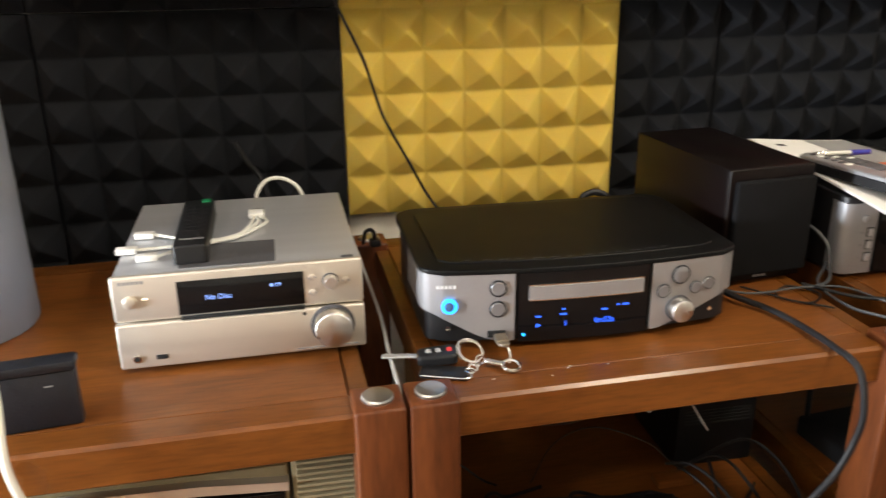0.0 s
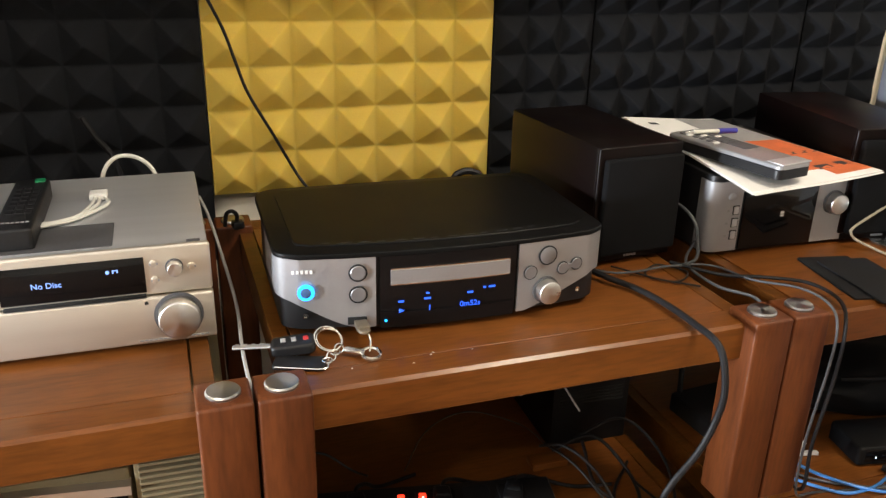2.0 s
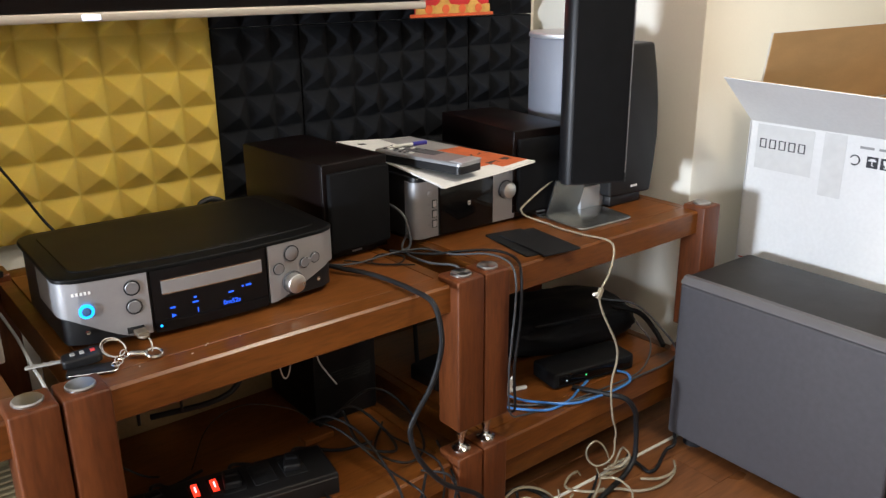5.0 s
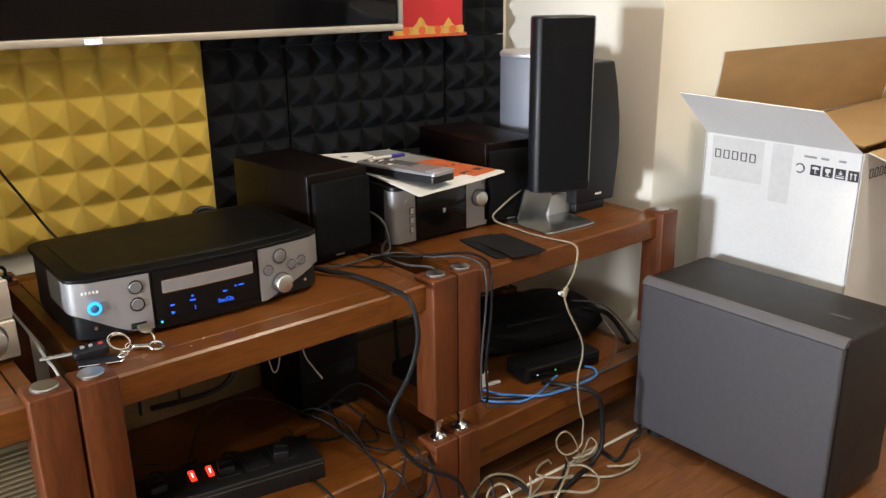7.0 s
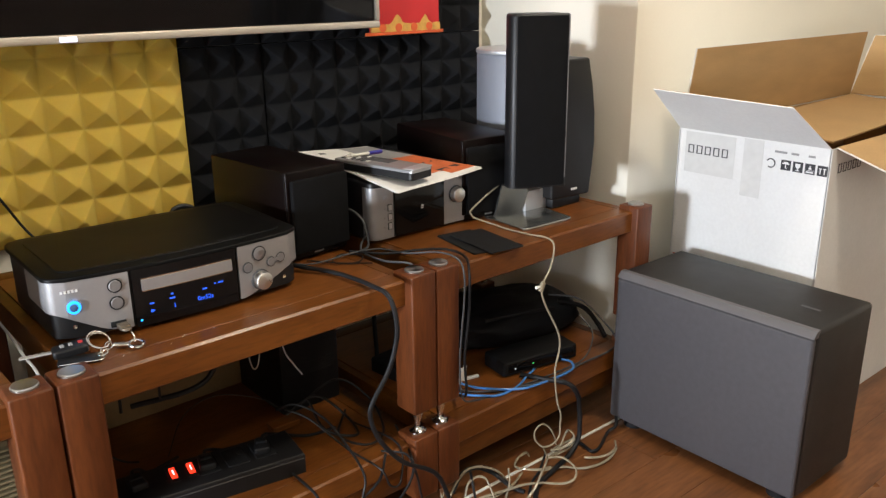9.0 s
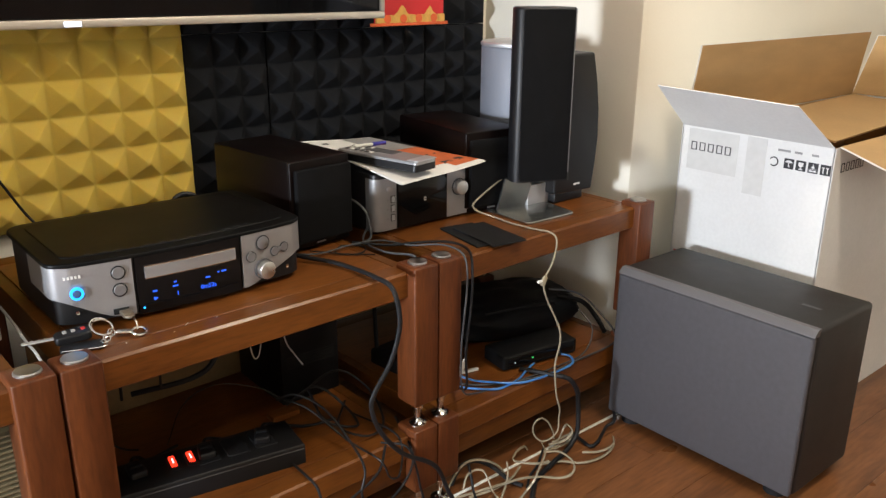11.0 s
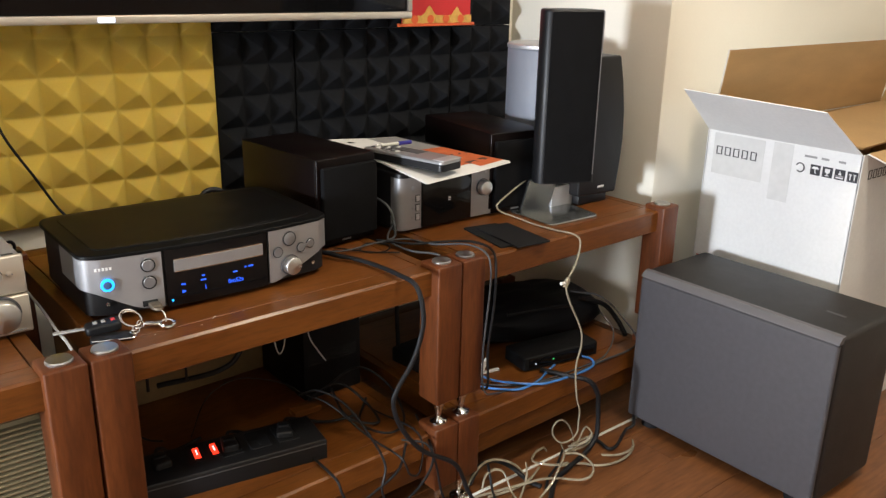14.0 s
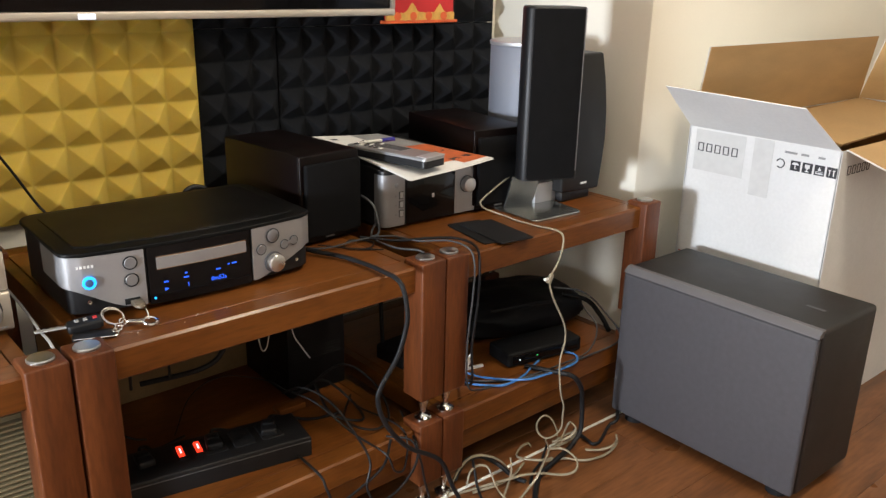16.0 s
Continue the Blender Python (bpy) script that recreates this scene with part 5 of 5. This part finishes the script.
for k in range(3):
    sx = 0.226 + 0.052 * k
    so = part("socket", prism(rounded([(sx, 0.026), (sx + 0.040, 0.026), (sx + 0.040, 0.086), (sx, 0.086)], 0.006), 0.040, 0.0415, 0.001, 1), BLACK_MATT, strip)
    for hx, hy in ((0.009, 0.058), (0.026, 0.058), (0.018, 0.036)):
        part("pin_hole", box(sx + hx, hy, 0.0415, sx + hx + 0.005, hy + 0.011, 0.0418, 0), SLOT, so)
for k, sx in enumerate((0.125, 0.246, 0.350)):
    pl = thing("mains_plug", strip.matrix_world @ pose(sx, 0.058, 0.0422, 0, 0, 8 - 12 * k), "black mains plug in the power strip", "plug", "plugs in the power strip")
    part("body", prism(rounded([(-0.015, -0.022), (0.015, -0.022), (0.012, 0.022), (-0.012, 0.022)], 0.006), 0, 0.011, 0.004), BLACK_SATIN, pl)
    part("grip", box(-0.010, -0.005, 0.011, 0.010, 0.005, 0.015, 0.0015), BLACK_MATT, pl)
    part("cord", tube([(0, 0.02, 0.006), (0.006, 0.036, 0.006), (0.024, 0.060, -0.010), (0.050 + 0.02 * k, 0.085, -0.0385), (0.11 + 0.02 * k, 0.10, -0.0385)], 0.0032), CABLE_BLACK, pl)
TANGLE = "black cable tangled beside the power strip"
for pts, r in (
    ([(0.60, 0.985, 0.300), (0.625, 0.95, 0.318), (0.655, 0.90, 0.300), (0.665, 0.83, 0.262), (0.655, 0.762, 0.236), (0.640, 0.750, 0.190), (0.665, 0.748, 0.150), (0.72, 0.746, 0.165), (0.765, 0.757, 0.215), (0.80, 0.86, 0.246)], 0.0036),
    ([(0.61, 0.99, 0.300), (0.64, 0.93, 0.290), (0.675, 0.85, 0.246), (0.690, 0.762, 0.238), (0.705, 0.750, 0.200), (0.73, 0.752, 0.200), (0.76, 0.80, 0.246), (0.74, 0.93, 0.246)], 0.0030),
    ([(0.64, 1.02, 0.26), (0.70, 1.0, 0.29), (0.74, 0.95, 0.25), (0.72, 0.88, 0.246), (0.66, 0.90, 0.27), (0.67, 0.98, 0.30)], 0.0040),
    ([(0.55, 0.93, 0.246), (0.552, 0.85, 0.246), (0.553, 0.770, 0.242), (0.555, 0.750, 0.220), (0.575, 0.750, 0.185), (0.63, 0.752, 0.196), (0.68, 0.752, 0.222), (0.72, 0.785, 0.246)], 0.0038),
    ([(0.68, 1.05, 0.247), (0.76, 1.02, 0.30), (0.79, 0.94, 0.28), (0.77, 0.86, 0.246), (0.71, 0.83, 0.250), (0.69, 0.90, 0.247), (0.75, 0.97, 0.252)], 0.0036),
    ([(0.72, 0.80, 0.246), (0.752, 0.762, 0.243), (0.765, 0.748, 0.20), (0.775, 0.742, 0.14), (0.80, 0.735, 0.075), (0.86, 0.72, 0.060)], 0.0034),
    ([(0.40, 1.05, 0.246), (0.43, 1.03, 0.33), (0.50, 1.04, 0.345), (0.58, 1.02, 0.32), (0.61, 0.99, 0.300)], 0.0016),
    ([(0.225, 1.02, 0.33), (0.27, 1.03, 0.318), (0.31, 1.02, 0.288), (0.33, 1.0, 0.288)], 0.0030)):
    cable("power_cable", pts, 0.68 * r, CABLE_BLACK, TANGLE)
for pts in ([(0.528, 0.95, 0.530), (0.537, 0.95, 0.445), (0.546, 0.95, 0.421), (0.557, 0.95, 0.443), (0.566, 0.95, 0.530)], [(0.594, 0.95, 0.530), (0.6085, 0.95, 0.443), (0.626, 0.95, 0.407), (0.644, 0.95, 0.378)]):
    cable("grey_cable", pts, 0.0014, CABLE_PALE, "thin pale grey cable hanging under the rack top")
for pts, r in (([(0.300, 0.95, 0.530), (0.2985, 0.95, 0.455), (0.2985, 0.952, 0.420)], 0.0028), ([(0.364, 0.95, 0.530), (0.3655, 0.95, 0.455), (0.366, 0.952, 0.421)], 0.0024), ([(0.492, 0.95, 0.530), (0.468, 0.95, 0.450), (0.424, 0.952, 0.421), (0.33, 1.00, 0.400)], 0.0050)):
    cable("power_cable", pts, r, CABLE_BLACK, "black cable end hanging under the rack top")
whole("cardboard_sheet", sheet([(0.226, 1.245, LOW + 0.0005), (0.700, 1.255, LOW + 0.0005), (0.700, 1.262, 0.534), (0.226, 1.262, 0.534)], 0.006, 4, lambda u, v: 0.004 * math.sin(4 * u)), CARD_DARK, "brown cardboard sheet leaning at the back of the shelf", "cardboard")
# added black box, stands in for indistinct dark clutter and covers the brown back
for x0, y0, x1, y1, h in ((0.650, 1.05, 0.790, 1.245, 0.262),):
    d = thing("power_supply", pose(x0, y0, LOW), "black box standing in for dark clutter and electronics on the lower shelf", "electronic box")
    part("case", box(0, 0, 0, x1 - x0, y1 - y0, h, 0.004), SOFT_BLACK, d)
    for k in range(5):
        part("vent", box(0.012, -0.0006, h * 0.3 + 0.006 * k, (x1 - x0) - 0.012, 0.0004, h * 0.3 + 0.003 + 0.006 * k, 0), SLOT, d)
whole("wood_scrap", box(0.60, 1.00, LOW, 0.66, 1.03, LOW + 0.012, 0.001), SHELF_WOOD, "small offcut of light wood on the lower shelf", "wood offcut")
whole("paper_note", box(0.470, 0.7445, 0.200, 0.500, 0.7457, 0.222, 0), CARTON_BROWN, "small pale paper label on the lower rail", "label")

# devices on the lower shelf of the end rack
stb = thing("set_top_box", pose(1.115, 0.868, LOW, 0, 0, -9), "black set-top box with a small green light", "set-top box")
part("case", prism(rounded([(0, 0), (0.215, 0), (0.215, 0.085), (0, 0.085)], 0.010), 0.004, 0.036, 0.005), SOFT_BLACK, stb)
part("front_window", box(0.012, -0.0006, 0.010, 0.203, 0.002, 0.032, 0.0004), BLACK_GLOSS, stb)
part("status_light", box(0.080, -0.0012, 0.018, 0.083, -0.0006, 0.0205, 0), glow("green_glow", (0.1, 1.0, 0.25), 1.5), stb, "lit green light")
part("status_light", box(0.030, -0.0012, 0.016, 0.0325, -0.0006, 0.0185, 0), WHITE_GLOW, stb, "lit white light")
for fx in (0.02, 0.195):
    for fy in (0.02, 0.065):
        part("foot", turned([(0.008, 0), (0.008, 0.004)], pose(fx, fy, 0), 12), BLACK_MATT, stb)
bag = bmesh.new()
bmesh.ops.create_cube(bag, size=1)
bmesh.ops.subdivide_edges(bag, edges=bag.edges[:], cuts=14, use_grid_fill=True)
for v in bag.verts:
    p = v.co.copy()
    q = Vector([abs(c * 2) ** 3.2 for c in p])
    v.co = p * (1.0 / max(0.2, (q.x + q.y + q.z) ** (1 / 3.2))) * 1.0
    v.co *= 1 + 0.13 * noise.noise(p * 3.1) + 0.03 * noise.noise(p * 9)
zl = min(v.co.z for v in bag.verts)
for v in bag.verts:
    v.co = pose(1.315, 1.065, LOW, 0, 0, -10) @ Vector((v.co.x * 0.40, v.co.y * 0.22, max(0.0, v.co.z - zl - 0.10) * 0.105 * (1 - 0.30 * max(0.0, v.co.x) + 0.10 * noise.noise(Vector((v.co.x * 7, v.co.y * 5, 2.0))))))
bag_ob = thing("cable_bag", pose(0, 0, 0), "soft black bag slumped on the lower shelf", "bag")
part("pouch", bag, SOFT_BLACK, bag_ob)
part("strap", tube([(1.40, 0.97, 0.325), (1.45, 0.93, 0.310), (1.475, 0.90, 0.270), (1.462, 0.86, 0.246)], 0.006, 8), SOFT_BLACK, bag_ob)
part("strap", tube([(1.16, 0.98, 0.335), (1.25, 0.945, 0.342), (1.36, 0.945, 0.325)], 0.005, 8), SOFT_BLACK, bag_ob)
rt = thing("router", pose(0.925, 0.98, LOW, 0, 0, 6), "flat black router with leads on the lower shelf", "router")
part("case", prism(rounded([(0, 0), (0.15, 0), (0.15, 0.13), (0, 0.13)], 0.012), 0.0, 0.032, 0.005), BLACK_MATT, rt)
part("antenna", tube([(0.02, 0.125, 0.02), (0.02, 0.130, 0.10), (0.02, 0.132, 0.17)], 0.005, 8), BLACK_MATT, rt)
cable("network_cable", [(0.945, 0.98, 0.262), (0.955, 0.92, 0.250), (0.985, 0.875, 0.2448), (1.015, 0.838, 0.2448), (1.050, 0.813, 0.2448), (1.105, 0.816, 0.2448), (1.160, 0.838, 0.2448), (1.196, 0.850, 0.2455)], 0.0027, CABLE_BLUE, "blue network cable curling on the lower shelf")
cable("network_cable", [(0.955, 0.985, 0.340), (0.962, 0.955, 0.330), (0.985, 0.925, 0.275), (1.022, 0.885, 0.2478), (1.052, 0.833, 0.2505), (1.099, 0.801, 0.2470), (1.145, 0.793, 0.2448), (1.218, 0.788, 0.2448), (1.267, 0.795, 0.2448), (1.290, 0.822, 0.2448), (1.280, 0.842, 0.2460)], 0.0027, CABLE_BLUE, "blue network cable curling on the lower shelf")
cable("grey_cable", [(1.40, 1.00, 0.335), (1.445, 0.94, 0.33), (1.465, 0.88, 0.29), (1.45, 0.815, 0.2435), (1.30, 0.800, 0.2435), (1.15, 0.800, 0.2435), (1.02, 0.86, 0.2435), (0.98, 0.95, 0.2435)], 0.0024, CABLE_GREY, "thin grey cable around the lower shelf")
tag = thing("cable_tag", pose(0.985, 0.868, 0.292, 10, 30, 20), "white tag on a cable above the lower shelf", "tag")
part("label", box(-0.013, -0.001, -0.018, 0.013, 0.001, 0.016, 0.0006, 1), WHITE_PLASTIC, tag)
part("clip", box(-0.004, -0.003, 0.016, 0.004, 0.003, 0.024, 0.001, 1), WHITE_PLASTIC, tag)
whole("wood_stick", moved(box(-0.045, -0.004, 0, 0.045, 0.004, 0.006, 0.001), pose(1.035, 0.925, LOW, 0, 0, -12)), CARTON_WHITE, "pale stick lying on the lower shelf", "stick")

# old beige amplifier in the lower part of the first rack
amp = thing("amplifier", pose(-0.42, 0.835, LOW), "beige appliance with ribbed vents and a dark front", "appliance")
part("body", box(0, 0.012, 0.004, 0.445, 0.33, 0.235, 0.006), BEIGE_PLASTIC, amp)
part("dark_front", box(0.02, -0.001, 0.012, 0.440, 0.0115, 0.205, 0.002), BLACK_GLOSS, amp, "dark glossy front")
arch = [(0.0, 0.212), (0.11, 0.224), (0.225, 0.229), (0.34, 0.227), (0.445, 0.219), (0.445, 0.207), (0.34, 0.214), (0.225, 0.216), (0.11, 0.211), (0.0, 0.200)]
part("top_trim", moved(prism(arch, 0, 0.018), pose(0, 0.0165, 0, 90)), CHAMPAGNE, amp, "arched pale metal trim")
vent = part("vent_block", box(0.449, 0.010, 0.0, 0.556, 0.30, 0.252, 0.004), BEIGE_PLASTIC, amp, "beige ribbed vent")
for k in range(29):
    part("slat", box(0.455, -0.0005, 0.008 + 0.0083 * k, 0.552, 0.0115, 0.0118 + 0.0083 * k, 0.0010, 1), BEIGE_PLASTIC, vent)
part("band", box(0.449, -0.003, 0.098, 0.556, 0.009, 0.121, 0.002), BEIGE_PLASTIC, vent)
cable("white_cable", [(-0.262, 0.80, 0.66), (-0.250, 0.765, 0.640), (-0.243, 0.735, 0.590), (-0.232, 0.730, 0.545), (-0.215, 0.732, 0.500), (-0.205, 0.74, 0.42)], 0.0045, CABLE_WHITE, "white cable hanging over the rack front")

# ---- floor planks ----
floor_ob = bpy.data.objects["floor"]
plank_meshes = {}


def plank_of(length):
    key = round(length, 2)
    if key not in plank_meshes:
        bm = box(0.0003, 0.0003, 0, length - 0.0003, 0.1227, 0.012, 0.0006, 1)
        me = bpy.data.meshes.new("plank")
        bm.to_mesh(me)
        bm.free()
        me.materials.append(FLOOR_WOOD)
        plank_meshes[key] = me
    return plank_meshes[key]


y = -3.08
while y < 1.35:
    x = -2.58 - 0.1 * rnd.randint(0, 11)
    end = 3.48 if y < 0.80 else 1.60
    while x < end - 0.02:
        x0, x1 = max(x, -2.58), min(x + 1.208, end)
        if x1 - x0 > 0.02:
            ob = new("plank", plank_of(x1 - x0))
            ob.location = (x0, y, FLOOR - 0.012)
            ob.parent = floor_ob
        x += 1.208
    y += 0.123
